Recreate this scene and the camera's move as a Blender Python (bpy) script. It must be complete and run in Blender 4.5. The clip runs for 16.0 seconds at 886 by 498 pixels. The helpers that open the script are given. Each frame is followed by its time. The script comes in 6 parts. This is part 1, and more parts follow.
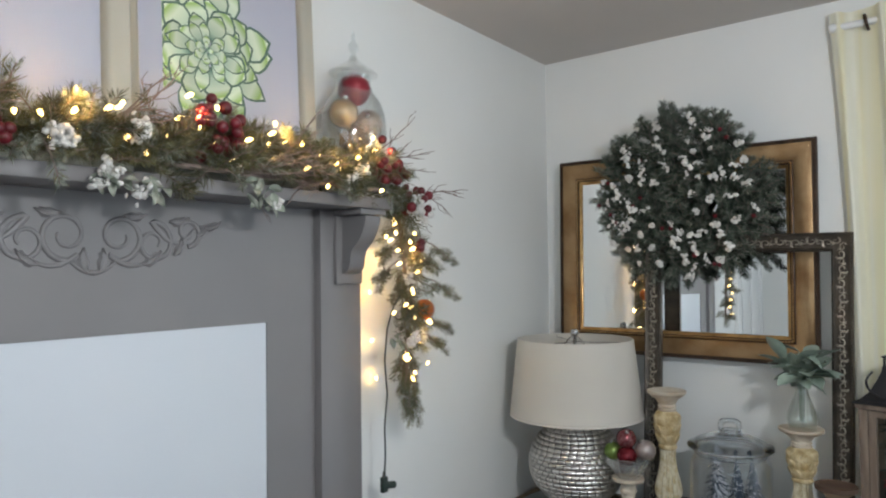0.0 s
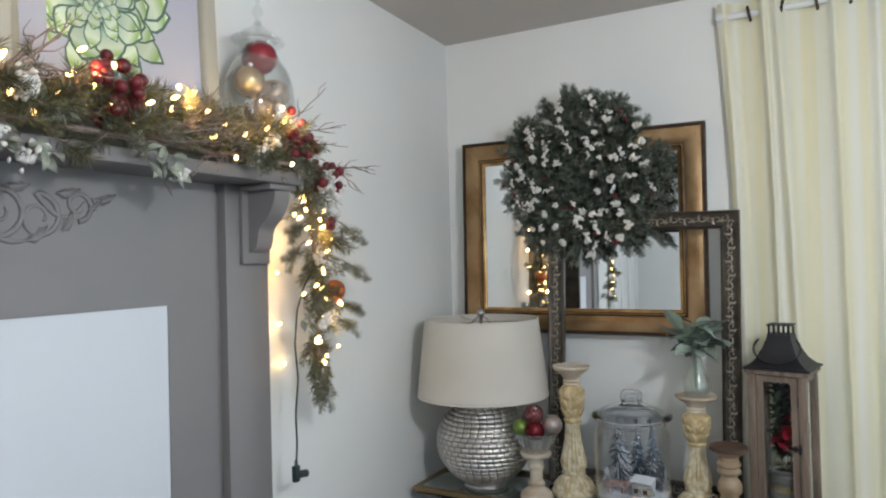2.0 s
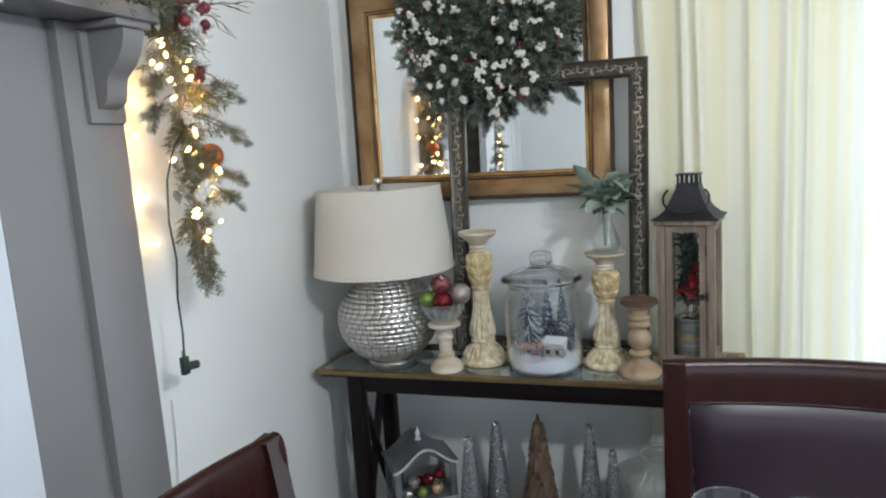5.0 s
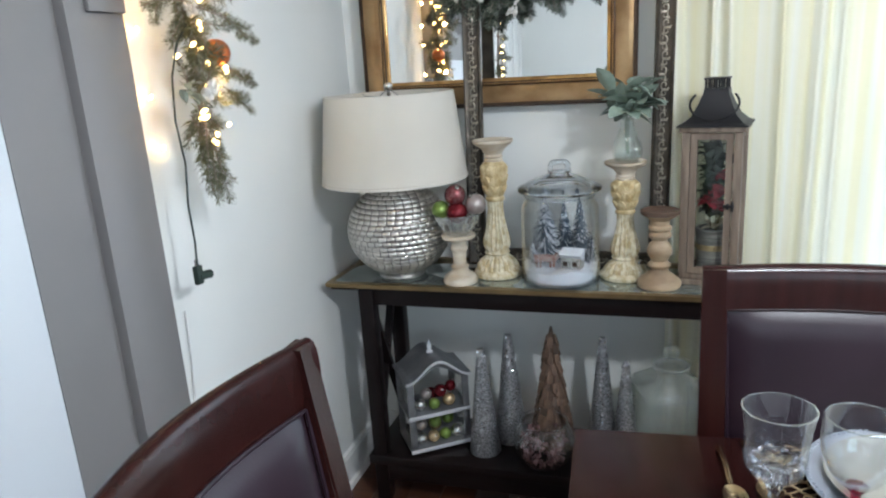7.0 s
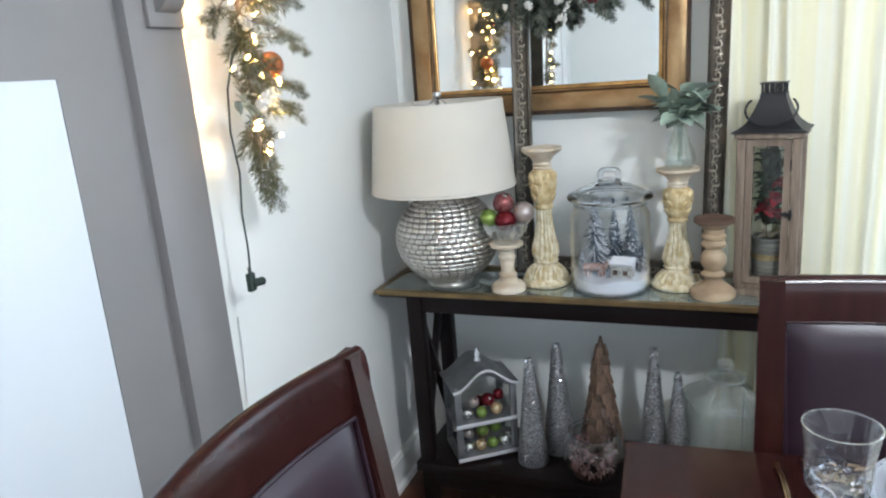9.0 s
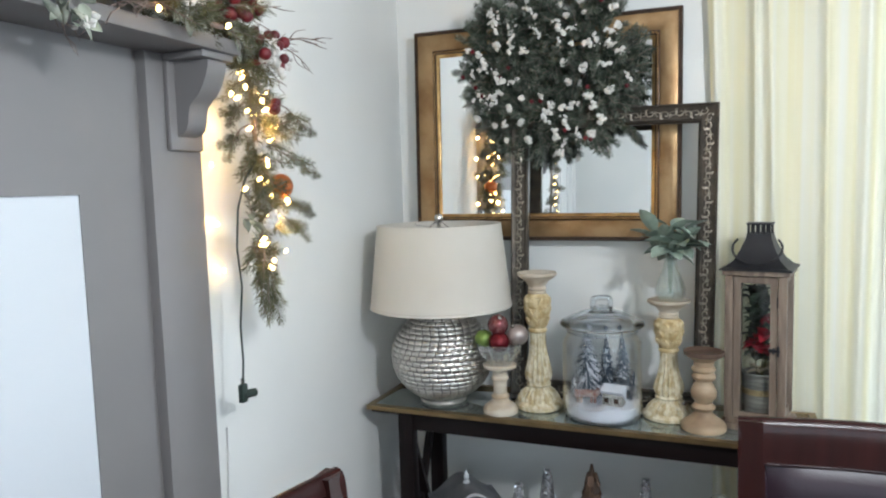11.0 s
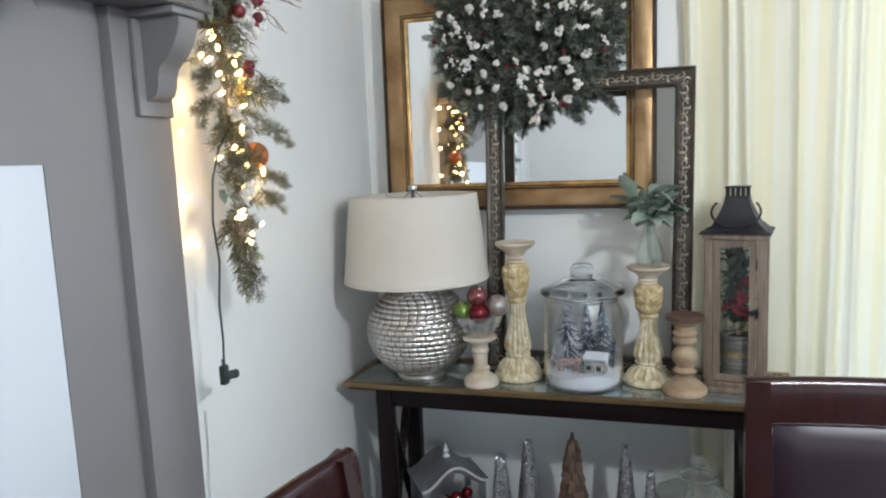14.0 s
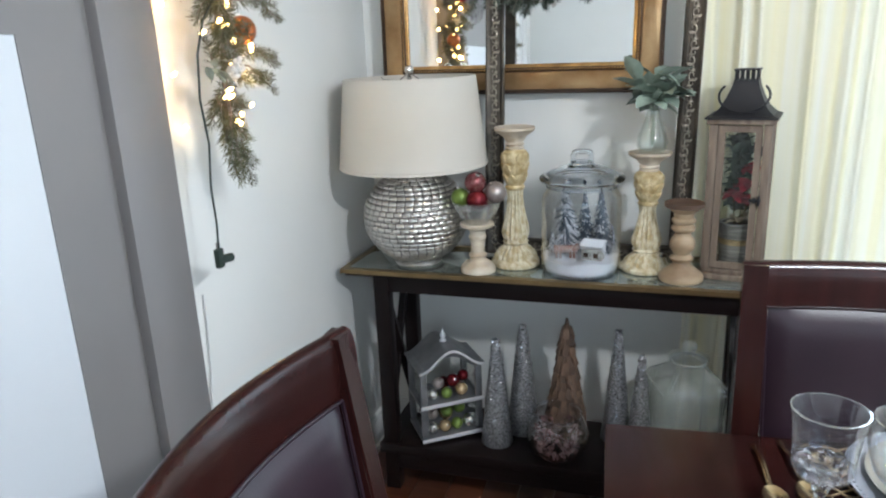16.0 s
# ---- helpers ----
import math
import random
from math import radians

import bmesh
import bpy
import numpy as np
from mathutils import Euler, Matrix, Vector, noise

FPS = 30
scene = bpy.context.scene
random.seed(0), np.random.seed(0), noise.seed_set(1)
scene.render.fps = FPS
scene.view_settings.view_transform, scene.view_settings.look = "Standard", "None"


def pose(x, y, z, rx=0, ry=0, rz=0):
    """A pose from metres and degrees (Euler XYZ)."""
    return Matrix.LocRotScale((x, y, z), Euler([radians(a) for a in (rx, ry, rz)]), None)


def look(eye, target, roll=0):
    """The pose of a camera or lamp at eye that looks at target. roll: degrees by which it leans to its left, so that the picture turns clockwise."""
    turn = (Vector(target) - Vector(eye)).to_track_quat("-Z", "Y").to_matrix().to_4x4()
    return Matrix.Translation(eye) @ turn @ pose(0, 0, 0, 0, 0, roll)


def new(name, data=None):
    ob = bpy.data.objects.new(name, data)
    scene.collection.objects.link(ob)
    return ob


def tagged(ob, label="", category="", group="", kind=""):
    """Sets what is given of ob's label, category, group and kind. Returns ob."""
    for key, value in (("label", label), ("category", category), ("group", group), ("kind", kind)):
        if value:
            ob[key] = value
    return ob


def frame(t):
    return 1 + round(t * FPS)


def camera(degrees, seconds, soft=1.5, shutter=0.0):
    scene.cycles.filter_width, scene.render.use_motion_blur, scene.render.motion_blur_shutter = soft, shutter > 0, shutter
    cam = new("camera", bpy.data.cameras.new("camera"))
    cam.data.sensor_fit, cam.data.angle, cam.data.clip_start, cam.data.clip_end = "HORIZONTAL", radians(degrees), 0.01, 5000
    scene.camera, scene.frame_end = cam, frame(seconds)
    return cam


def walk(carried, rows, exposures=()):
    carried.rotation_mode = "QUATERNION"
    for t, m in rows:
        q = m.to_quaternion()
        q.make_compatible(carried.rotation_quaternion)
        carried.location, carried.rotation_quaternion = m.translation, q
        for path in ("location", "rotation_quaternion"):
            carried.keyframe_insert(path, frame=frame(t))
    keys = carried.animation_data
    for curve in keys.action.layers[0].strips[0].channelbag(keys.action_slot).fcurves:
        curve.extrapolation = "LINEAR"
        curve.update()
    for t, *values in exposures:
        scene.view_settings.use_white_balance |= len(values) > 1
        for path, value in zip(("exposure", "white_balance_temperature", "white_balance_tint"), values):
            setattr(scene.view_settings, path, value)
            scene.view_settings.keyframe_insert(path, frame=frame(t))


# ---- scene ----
cam = camera(65.4, 16.0, soft=2.1)
PATH = [
    (0, (0.062, 0.093, 1.651), (-1.172, 1.666, 1.713), -0.7),
    (0.5, (0.026, 0.088, 1.642), (-1.139, 1.712, 1.704), -1.3),
    (1, (-0.001, 0.083, 1.63), (-1.087, 1.761, 1.699), -1.5),
    (1.5, (-0.033, 0.075, 1.623), (-1.043, 1.8, 1.684), -1.5),
    (2, (-0.041, 0.081, 1.615), (-0.986, 1.843, 1.647), -1.5),
    (2.5, (-0.02, 0.122, 1.599), (-0.979, 1.877, 1.577), -0.9),
    (3, (-0.013, 0.144, 1.576), (-1.017, 1.872, 1.495), -1.7),
    (3.5, (-0.054, 0.173, 1.565), (-1.006, 1.928, 1.447), -2.5),
    (4, (-0.12, 0.207, 1.553), (-0.933, 2.028, 1.395), -3.9),
    (4.5, (-0.162, 0.224, 1.539), (-0.859, 2.085, 1.312), -3.9),
    (5, (-0.188, 0.232, 1.528), (-0.815, 2.107, 1.229), -3.8),
    (7.5, (-0.285, 0.272, 1.484), (-0.892, 2.087, 0.902), -3.8),
    (8, (-0.284, 0.273, 1.484), (-0.926, 2.063, 0.863), -4.4),
    (8.5, (-0.283, 0.268, 1.487), (-0.981, 2.06, 0.937), -4.9),
    (9, (-0.282, 0.267, 1.491), (-1.011, 2.062, 0.996), -4.5),
    (9.5, (-0.261, 0.268, 1.505), (-0.999, 2.074, 1.067), -4.0),
    (10, (-0.232, 0.245, 1.517), (-0.982, 2.066, 1.171), -2.5),
    (12.5, (-0.255, 0.231, 1.53), (-0.993, 2.087, 1.442), -1.7),
    (13, (-0.311, 0.238, 1.524), (-1.007, 2.109, 1.401), -1.4),
    (13.5, (-0.34, 0.25, 1.515), (-0.99, 2.131, 1.319), -2.0),
    (14, (-0.348, 0.252, 1.509), (-0.948, 2.143, 1.252), -2.5),
    (14.5, (-0.347, 0.26, 1.501), (-0.923, 2.148, 1.175), -2.2),
    (15, (-0.349, 0.269, 1.495), (-0.931, 2.138, 1.085), -2.0),
    (15.5, (-0.349, 0.276, 1.487), (-0.937, 2.123, 0.996), -2.1),
    (16, (-0.354, 0.278, 1.483), (-0.942, 2.106, 0.924), -2.3),
]
walk(cam, [(t, look(eye, target, roll)) for t, eye, target, roll in PATH],
     [(0, -0.54, 6200, 9), (2.0, -0.44, 6200, 9), (3.5, -0.25, 6130, 9), (5.0, -0.10, 6020, 8), (7.5, 0.26, 5950, 7.5), (8.0, 0.37, 5950, 7.5), (9.5, 0.33, 5980, 7.5), (12.5, -0.05, 6130, 8), (14.0, 0.03, 6080, 8), (16.0, 0.18, 6030, 8)])

# ---- light ----
world = bpy.data.worlds.new("world")
scene.world = world
world.use_nodes = True
wn = world.node_tree
sky = wn.nodes.new("ShaderNodeTexSky")
sky.sky_type = "NISHITA"
sky.sun_disc = False
sky.sun_elevation, sky.sun_rotation = radians(35), radians(200)
wn.links.new(sky.outputs[0], wn.nodes["Background"].inputs[0])
wn.nodes["Background"].inputs[1].default_value = 0.12


def area_light(name, m, sx, sy, watts, colour):
    d = bpy.data.lights.new(name, "AREA")
    d.shape, d.size, d.size_y, d.energy, d.color = "RECTANGLE", sx, sy, watts, colour
    ob = new(name, d)
    ob.matrix_world = m
    return ob


# daylight standing in the openings of the windows; the third opening is an unseen addition
area_light("window_daylight", look((0.95, 2.70, 1.2), (0.95, 0.0, 1.0)), 1.15, 2.1, 40, (0.78, 0.89, 1.0))
area_light("window_daylight", look((2.36, -0.1, 1.55), (-1.0, 0.4, 1.35)), 2.0, 1.35, 9, (0.76, 0.88, 1.0))
# added from the unseen south side to brighten the mirror wall
area_light("window_daylight", look((0.75, -2.06, 1.6), (-0.6, 2.5, 1.2)), 1.9, 1.3, 24, (0.78, 0.89, 1.0))
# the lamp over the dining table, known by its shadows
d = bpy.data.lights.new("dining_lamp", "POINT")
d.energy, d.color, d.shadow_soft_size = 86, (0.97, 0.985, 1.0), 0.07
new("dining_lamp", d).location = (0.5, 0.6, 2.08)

# the string of warm lights in the garland: watts, place; the weak ones touch the wall
for watts, at in ((0.16, (-1.345, 1.510, 1.79)), (0.26, (-1.340, 1.535, 1.592)), (0.24, (-1.340, 1.540, 1.452)), (0.22, (-1.342, 1.560, 1.340)), (0.30, (-1.27, 1.62, 1.55)), (0.16, (-1.335, 1.57, 1.68)),
                  (0.9, (-1.140, 0.62, 1.95)), (0.9, (-1.135, 0.85, 1.96)), (0.9, (-1.135, 1.06, 1.95)), (0.8, (-1.140, 1.27, 1.945)), (0.7, (-1.160, 1.40, 1.97)), (0.9, (-1.150, 0.35, 1.95)),
                  (0.6, (-1.215, 1.60, 1.68)), (0.55, (-1.215, 1.62, 1.46))):
    d = bpy.data.lights.new("string_light", "POINT")
    d.energy, d.color, d.shadow_soft_size = watts, (1.0, 0.57, 0.20), 0.006
    new("string_light", d).location = at


# ---- materials ----
def material(name, colour, rough=0.5, metal=0.0, second=None, scale=6.0, amount=0.5, bump=0.0, bump_scale=120.0,
             stretch=(1, 1, 1), detail=4.0, coat=0.0, spec=0.5, random_tint=0.0, rough_var=0.0):
    m = bpy.data.materials.new(name)
    m.use_nodes = True
    t = m.node_tree
    b = t.nodes["Principled BSDF"]
    b.inputs["Roughness"].default_value = rough
    b.inputs["Metallic"].default_value = metal
    b.inputs["Coat Weight"].default_value = coat
    b.inputs["Coat Roughness"].default_value = 0.12
    b.inputs["Specular IOR Level"].default_value = spec
    tc = t.nodes.new("ShaderNodeTexCoord")
    mp = t.nodes.new("ShaderNodeMapping")
    mp.inputs["Scale"].default_value = stretch
    t.links.new(tc.outputs["Object"], mp.inputs["Vector"])
    n = t.nodes.new("ShaderNodeTexNoise")
    n.inputs["Scale"].default_value, n.inputs["Detail"].default_value = scale, detail
    t.links.new(mp.outputs[0], n.inputs["Vector"])
    ramp = t.nodes.new("ShaderNodeValToRGB")
    c2 = second or tuple(c * 0.8 for c in colour)
    mid = tuple(a * (1 - amount) + c * amount for a, c in zip(colour, c2))
    ramp.color_ramp.elements[0].position, ramp.color_ramp.elements[0].color = 0.35, (*mid, 1)
    ramp.color_ramp.elements[1].position, ramp.color_ramp.elements[1].color = 0.65, (*colour, 1)
    t.links.new(n.outputs["Fac"], ramp.inputs[0])
    out = ramp.outputs[0]
    if random_tint:
        info = t.nodes.new("ShaderNodeObjectInfo")
        hsv = t.nodes.new("ShaderNodeHueSaturation")
        mr = t.nodes.new("ShaderNodeMapRange")
        mr.inputs["To Min"].default_value, mr.inputs["To Max"].default_value = 1 - random_tint, 1 + random_tint
        t.links.new(info.outputs["Random"], mr.inputs["Value"])
        t.links.new(mr.outputs[0], hsv.inputs["Value"])
        t.links.new(out, hsv.inputs["Color"])
        out = hsv.outputs[0]
    t.links.new(out, b.inputs["Base Color"])
    if rough_var:
        mr = t.nodes.new("ShaderNodeMapRange")
        mr.inputs["To Min"].default_value, mr.inputs["To Max"].default_value = max(0.02, rough - rough_var), rough + rough_var
        t.links.new(n.outputs["Fac"], mr.inputs["Value"])
        t.links.new(mr.outputs[0], b.inputs["Roughness"])
    if bump:
        n2 = t.nodes.new("ShaderNodeTexNoise")
        n2.inputs["Scale"].default_value, n2.inputs["Detail"].default_value = bump_scale, 3
        t.links.new(mp.outputs[0], n2.inputs["Vector"])
        bp = t.nodes.new("ShaderNodeBump")
        bp.inputs["Strength"].default_value, bp.inputs["Distance"].default_value = bump, 0.002
        t.links.new(n2.outputs["Fac"], bp.inputs["Height"])
        t.links.new(bp.outputs[0], b.inputs["Normal"])
    return m


def thin_glass(name, tint=(0.95, 0.97, 0.97), gloss=1.0, haze=0.0, least=0.035):
    """Blown glass: what lies behind shows through, with a clear reflection at the rim."""
    m = bpy.data.materials.new(name)
    m.use_nodes = True
    t = m.node_tree
    out = t.nodes["Material Output"]
    t.nodes.remove(t.nodes["Principled BSDF"])
    tr, gl, fr, mx = (t.nodes.new("ShaderNode" + k) for k in ("BsdfTransparent", "BsdfGlossy", "LayerWeight", "MixShader"))
    pw, mr = t.nodes.new("ShaderNodeMath"), t.nodes.new("ShaderNodeMapRange")
    pw.operation = "POWER"
    pw.inputs[1].default_value = 2.5
    tr.inputs[0].default_value = (*tint, 1)
    gl.inputs["Roughness"].default_value = 0.03
    gl.inputs["Color"].default_value = (gloss, gloss, gloss, 1)
    fr.inputs[0].default_value = 0.5
    mr.inputs["To Min"].default_value, mr.inputs["To Max"].default_value = least, 0.80
    t.links.new(fr.outputs["Facing"], pw.inputs[0])
    t.links.new(pw.outputs[0], mr.inputs["Value"])
    t.links.new(mr.outputs[0], mx.inputs[0])
    t.links.new(tr.outputs[0], mx.inputs[1])
    t.links.new(gl.outputs[0], mx.inputs[2])
    t.links.new(mx.outputs[0], out.inputs[0])
    if haze:        # diffuse white mixed in as haze, so the glass shows brighter
        df, m2 = t.nodes.new("ShaderNodeBsdfDiffuse"), t.nodes.new("ShaderNodeMixShader")
        df.inputs[0].default_value = (0.75, 0.78, 0.78, 1)
        ns, rg = t.nodes.new("ShaderNodeTexNoise"), t.nodes.new("ShaderNodeMapRange")
        ns.inputs["Scale"].default_value = 18.0
        rg.inputs["To Min"].default_value, rg.inputs["To Max"].default_value = haze * 0.3, haze * 1.7
        t.links.new(ns.outputs["Fac"], rg.inputs["Value"])
        t.links.new(rg.outputs[0], m2.inputs[0])
        t.links.new(mx.outputs[0], m2.inputs[1])
        t.links.new(df.outputs[0], m2.inputs[2])
        t.links.new(m2.outputs[0], out.inputs[0])
    return m


def crystal(name, tint=(1, 1, 1), rough=0.0):
    m = bpy.data.materials.new(name)
    m.use_nodes = True
    b = m.node_tree.nodes["Principled BSDF"]
    b.inputs["Base Color"].default_value = (*tint, 1)
    b.inputs["Transmission Weight"].default_value = 1.0
    b.inputs["Roughness"].default_value = rough
    b.inputs["IOR"].default_value = 1.45
    return m


def glow(name, colour, strength):
    m = bpy.data.materials.new(name)
    m.use_nodes = True
    b = m.node_tree.nodes["Principled BSDF"]
    b.inputs["Base Color"].default_value = (*colour, 1)
    b.inputs["Emission Color"].default_value = (*colour, 1)
    b.inputs["Emission Strength"].default_value = strength
    return m


def cloth(name, colour, second, through_light, stretch=(1, 1, 1), scale=3):
    """Cloth that lets some light through, with a woven grain."""
    m = material(name, colour, 0.8, second=second, scale=scale, amount=0.8, bump=0.25, bump_scale=500 if scale == 3 else 60, stretch=stretch)
    t = m.node_tree
    b = t.nodes["Principled BSDF"]
    tl, mx = t.nodes.new("ShaderNodeBsdfTranslucent"), t.nodes.new("ShaderNodeMixShader")
    src = b.inputs["Base Color"].links[0].from_socket
    t.links.new(src, tl.inputs[0])
    mx.inputs[0].default_value = through_light
    t.links.new(b.outputs[0], mx.inputs[1])
    t.links.new(tl.outputs[0], mx.inputs[2])
    t.links.new(mx.outputs[0], t.nodes["Material Output"].inputs[0])
    return m


WALL = material("wall_paint", (0.76, 0.765, 0.74), 0.55, second=(0.70, 0.71, 0.69), scale=2.2, amount=0.5, bump=0.12, bump_scale=60)
CEIL = material("ceiling_paint", (0.56, 0.53, 0.50), 0.8, second=(0.51, 0.48, 0.46), scale=2.0, bump=0.15, bump_scale=80)
TRIM = material("trim_paint", (0.78, 0.78, 0.76), 0.35, second=(0.70, 0.70, 0.68), scale=5, bump=0.05)
GREY = material("grey_paint", (0.192, 0.180, 0.177), 0.44, second=(0.170, 0.160, 0.158), scale=4, amount=0.7, bump=0.12, bump_scale=40, rough_var=0.06)
PANEL = material("panel_paint", (0.60, 0.625, 0.655), 0.5, second=(0.57, 0.595, 0.63), scale=2, bump=0.05)
FLOORW = material("floor_wood", (0.090, 0.030, 0.014), 0.36, second=(0.05, 0.016, 0.008), scale=5, amount=0.9, stretch=(1, 14, 1), bump=0.1, bump_scale=30, random_tint=0.10)
MAHOG = material("mahogany", (0.024, 0.0064, 0.0055), 0.24, second=(0.013, 0.0040, 0.0036), scale=4, amount=0.6, stretch=(10, 1, 1), bump=0.02, bump_scale=90, coat=0.06, rough_var=0.03, spec=0.20)
ESPRESSO = material("espresso_wood", (0.0085, 0.005, 0.0048), 0.36, second=(0.005, 0.0035, 0.0035), scale=6, bump=0.08, bump_scale=60, spec=0.18)
LEATHER = material("dark_leather", (0.021, 0.0105, 0.0165), 0.36, second=(0.013, 0.0075, 0.011), scale=9, bump=0.10, bump_scale=260, rough_var=0.07, spec=0.28)
BRASSED = material("aged_brass", (0.30, 0.21, 0.10), 0.35, 0.85, second=(0.16, 0.11, 0.06), scale=20)
TOPGLASS = material("table_mirror_glass", (0.40, 0.44, 0.42), 0.06, 0.8, second=(0.30, 0.34, 0.32), scale=7, rough_var=0.03)
SILVERED = material("silvered_glass", (0.86, 0.88, 0.88), 0.015, 1.0, second=(0.85, 0.87, 0.87), scale=3)
GOLD = material("gold_leaf", (0.37, 0.245, 0.125), 0.38, 0.7, second=(0.20, 0.11, 0.045), scale=9, amount=0.9, bump=0.2, bump_scale=90, rough_var=0.12)
GOLDB = material("bright_gold_leaf", (0.62, 0.40, 0.17), 0.28, 0.9, second=(0.30, 0.17, 0.06), scale=25, amount=0.8)
DARKGILT = material("dark_gilt", (0.075, 0.042, 0.024), 0.42, 0.4, second=(0.03, 0.018, 0.012), scale=30, amount=0.9)
PEWTER = material("dark_pewter", (0.10, 0.082, 0.062), 0.42, 0.6, second=(0.05, 0.042, 0.035), scale=18, amount=0.9, bump=0.3, bump_scale=140)
PEWTERB = material("rubbed_pewter", (0.50, 0.45, 0.36), 0.34, 0.8, second=(0.13, 0.11, 0.09), scale=40, amount=0.9)
SILVER = material("hammered_silver", (0.76, 0.73, 0.69), 0.32, 0.95, second=(0.46, 0.43, 0.40), scale=25, amount=0.7, bump=0.15, bump_scale=140, random_tint=0.12)
SILVERD = material("tarnished_silver", (0.24, 0.225, 0.21), 0.42, 0.8, second=(0.12, 0.11, 0.1), scale=20)
CHROME = material("brushed_nickel", (0.62, 0.60, 0.58), 0.18, 1.0)
LINEN = cloth("linen", (0.66, 0.625, 0.56), (0.60, 0.56, 0.49), 0.12)
CURTAIN = cloth("cream_curtain", (0.88, 0.87, 0.78), (0.84, 0.78, 0.50), 0.25, stretch=(5.5, 0.4, 0.05), scale=5)
CREAMW = material("distressed_cream_wood", (0.66, 0.61, 0.46), 0.6, second=(0.36, 0.26, 0.11), scale=58, amount=0.85, bump=0.4, bump_scale=120, stretch=(1, 1, 0.7))
RUBBEDW = material("gold_rubbed_wood", (0.60, 0.50, 0.30), 0.55, second=(0.36, 0.25, 0.10), scale=50, amount=0.9, bump=0.4, bump_scale=120)
PALEW = material("whitewashed_wood", (0.60, 0.545, 0.45), 0.6, second=(0.37, 0.28, 0.185), scale=10, amount=0.9, stretch=(1, 1, 2.5), bump=0.25, bump_scale=100)
BROWNW = material("turned_brown_wood", (0.39, 0.29, 0.185), 0.55, second=(0.20, 0.13, 0.075), scale=9, amount=0.9, stretch=(1, 1, 3), bump=0.2, bump_scale=100)
DARKBR = material("dark_cup_wood", (0.10, 0.060, 0.040), 0.5)
LANTW = material("weathered_wood", (0.205, 0.155, 0.115), 0.7, second=(0.105, 0.076, 0.056), scale=9, amount=0.9, stretch=(7, 7, 0.8), bump=0.35, bump_scale=80)
BLACKM = material("black_metal", (0.008, 0.008, 0.010), 0.5, 0.2, second=(0.02, 0.02, 0.024), scale=15)
GLASS = thin_glass("clear_glass", (0.97, 0.98, 0.988), 1.0, 0.0, 0.035)
GLASSD = thin_glass("thick_glass", (0.965, 0.975, 0.975), 1.0, 0.0, 0.035)
PANE = thin_glass("pane_glass", (0.93, 0.95, 0.94))
CUT = thin_glass("cut_crystal", (0.955, 0.965, 0.98), 1.0, 0.008, 0.055)
THICK = crystal("thick_clear_glass", (0.90, 0.94, 0.97))
REDGL = crystal("red_glass", (0.42, 0.015, 0.05))
SNOW = material("artificial_snow", (0.82, 0.83, 0.86), 0.8, second=(0.72, 0.74, 0.80), scale=40, bump=0.6, bump_scale=240)
PINE = material("pine_needles", (0.150, 0.132, 0.046), 0.6, second=(0.04, 0.048, 0.024), scale=30, amount=0.9, random_tint=0.35)
PINEF = material("frosted_needles", (0.31, 0.32, 0.265), 0.75, second=(0.105, 0.125, 0.095), scale=60, amount=0.9, random_tint=0.25)
PINED = material("wreath_needles", (0.050, 0.072, 0.046), 0.7, second=(0.016, 0.026, 0.018), scale=30, amount=0.9, random_tint=0.35)
TWIG = material("brown_twig", (0.17, 0.125, 0.10), 0.8, second=(0.27, 0.21, 0.185), scale=60, amount=0.8)
COTTON = material("cotton_white", (0.70, 0.68, 0.64), 0.9, second=(0.46, 0.44, 0.40), scale=50, bump=0.5, bump_scale=200)
BERRY = material("red_berry", (0.12, 0.007, 0.012), 0.42, second=(0.07, 0.004, 0.008), scale=20, random_tint=0.3)
COPPER = material("copper_ornament", (0.50, 0.16, 0.05), 0.30, 0.75, second=(0.35, 0.09, 0.03), scale=30)
WIRE = material("green_wire", (0.016, 0.03, 0.022), 0.5)
BULB = glow("warm_bulb", (1.0, 0.60, 0.20), 16.0)
LEAF = material("sage_leaf", (0.29, 0.345, 0.285), 0.55, second=(0.145, 0.195, 0.155), scale=14, amount=0.9, random_tint=0.3)
REDORN = material("red_ornament", (0.17, 0.012, 0.018), 0.22, 0.6, second=(0.10, 0.007, 0.012), scale=60)
GREENORN = material("green_ornament", (0.19, 0.27, 0.055), 0.35, 0.4, second=(0.12, 0.19, 0.045), scale=70)
PINKORN = material("rose_silver_ornament", (0.42, 0.365, 0.34), 0.33, 0.6, second=(0.27, 0.22, 0.21), scale=60)
GOLDORN = material("champagne_ornament", (0.66, 0.50, 0.30), 0.25, 0.7, second=(0.5, 0.33, 0.17), scale=60)
SILVORN = material("silver_ornament", (0.7, 0.7, 0.68), 0.15, 0.95)
GLITTER = material("silver_glitter", (0.42, 0.42, 0.43), 0.38, 0.7, second=(0.16, 0.16, 0.17), scale=170, amount=1.0, bump=1.0, bump_scale=260, detail=2)
SPARK = material("glitter_flake", (0.85, 0.85, 0.88), 0.12, 1.0)
BARKT = material("bark_shingle", (0.13, 0.078, 0.050), 0.5, second=(0.05, 0.03, 0.02), scale=22, amount=0.9, bump=0.4, bump_scale=120, random_tint=0.45)
GREYMET = material("galvanised_grey", (0.27, 0.275, 0.29), 0.38, 0.55, second=(0.15, 0.155, 0.165), scale=14, amount=0.8)
GREYEDGE = material("worn_silver_edge", (0.78, 0.79, 0.82), 0.35, 0.4)
POTP = material("potpourri", (0.15, 0.055, 0.066), 0.7, second=(0.27, 0.17, 0.165), scale=30, amount=1.0, random_tint=0.5)
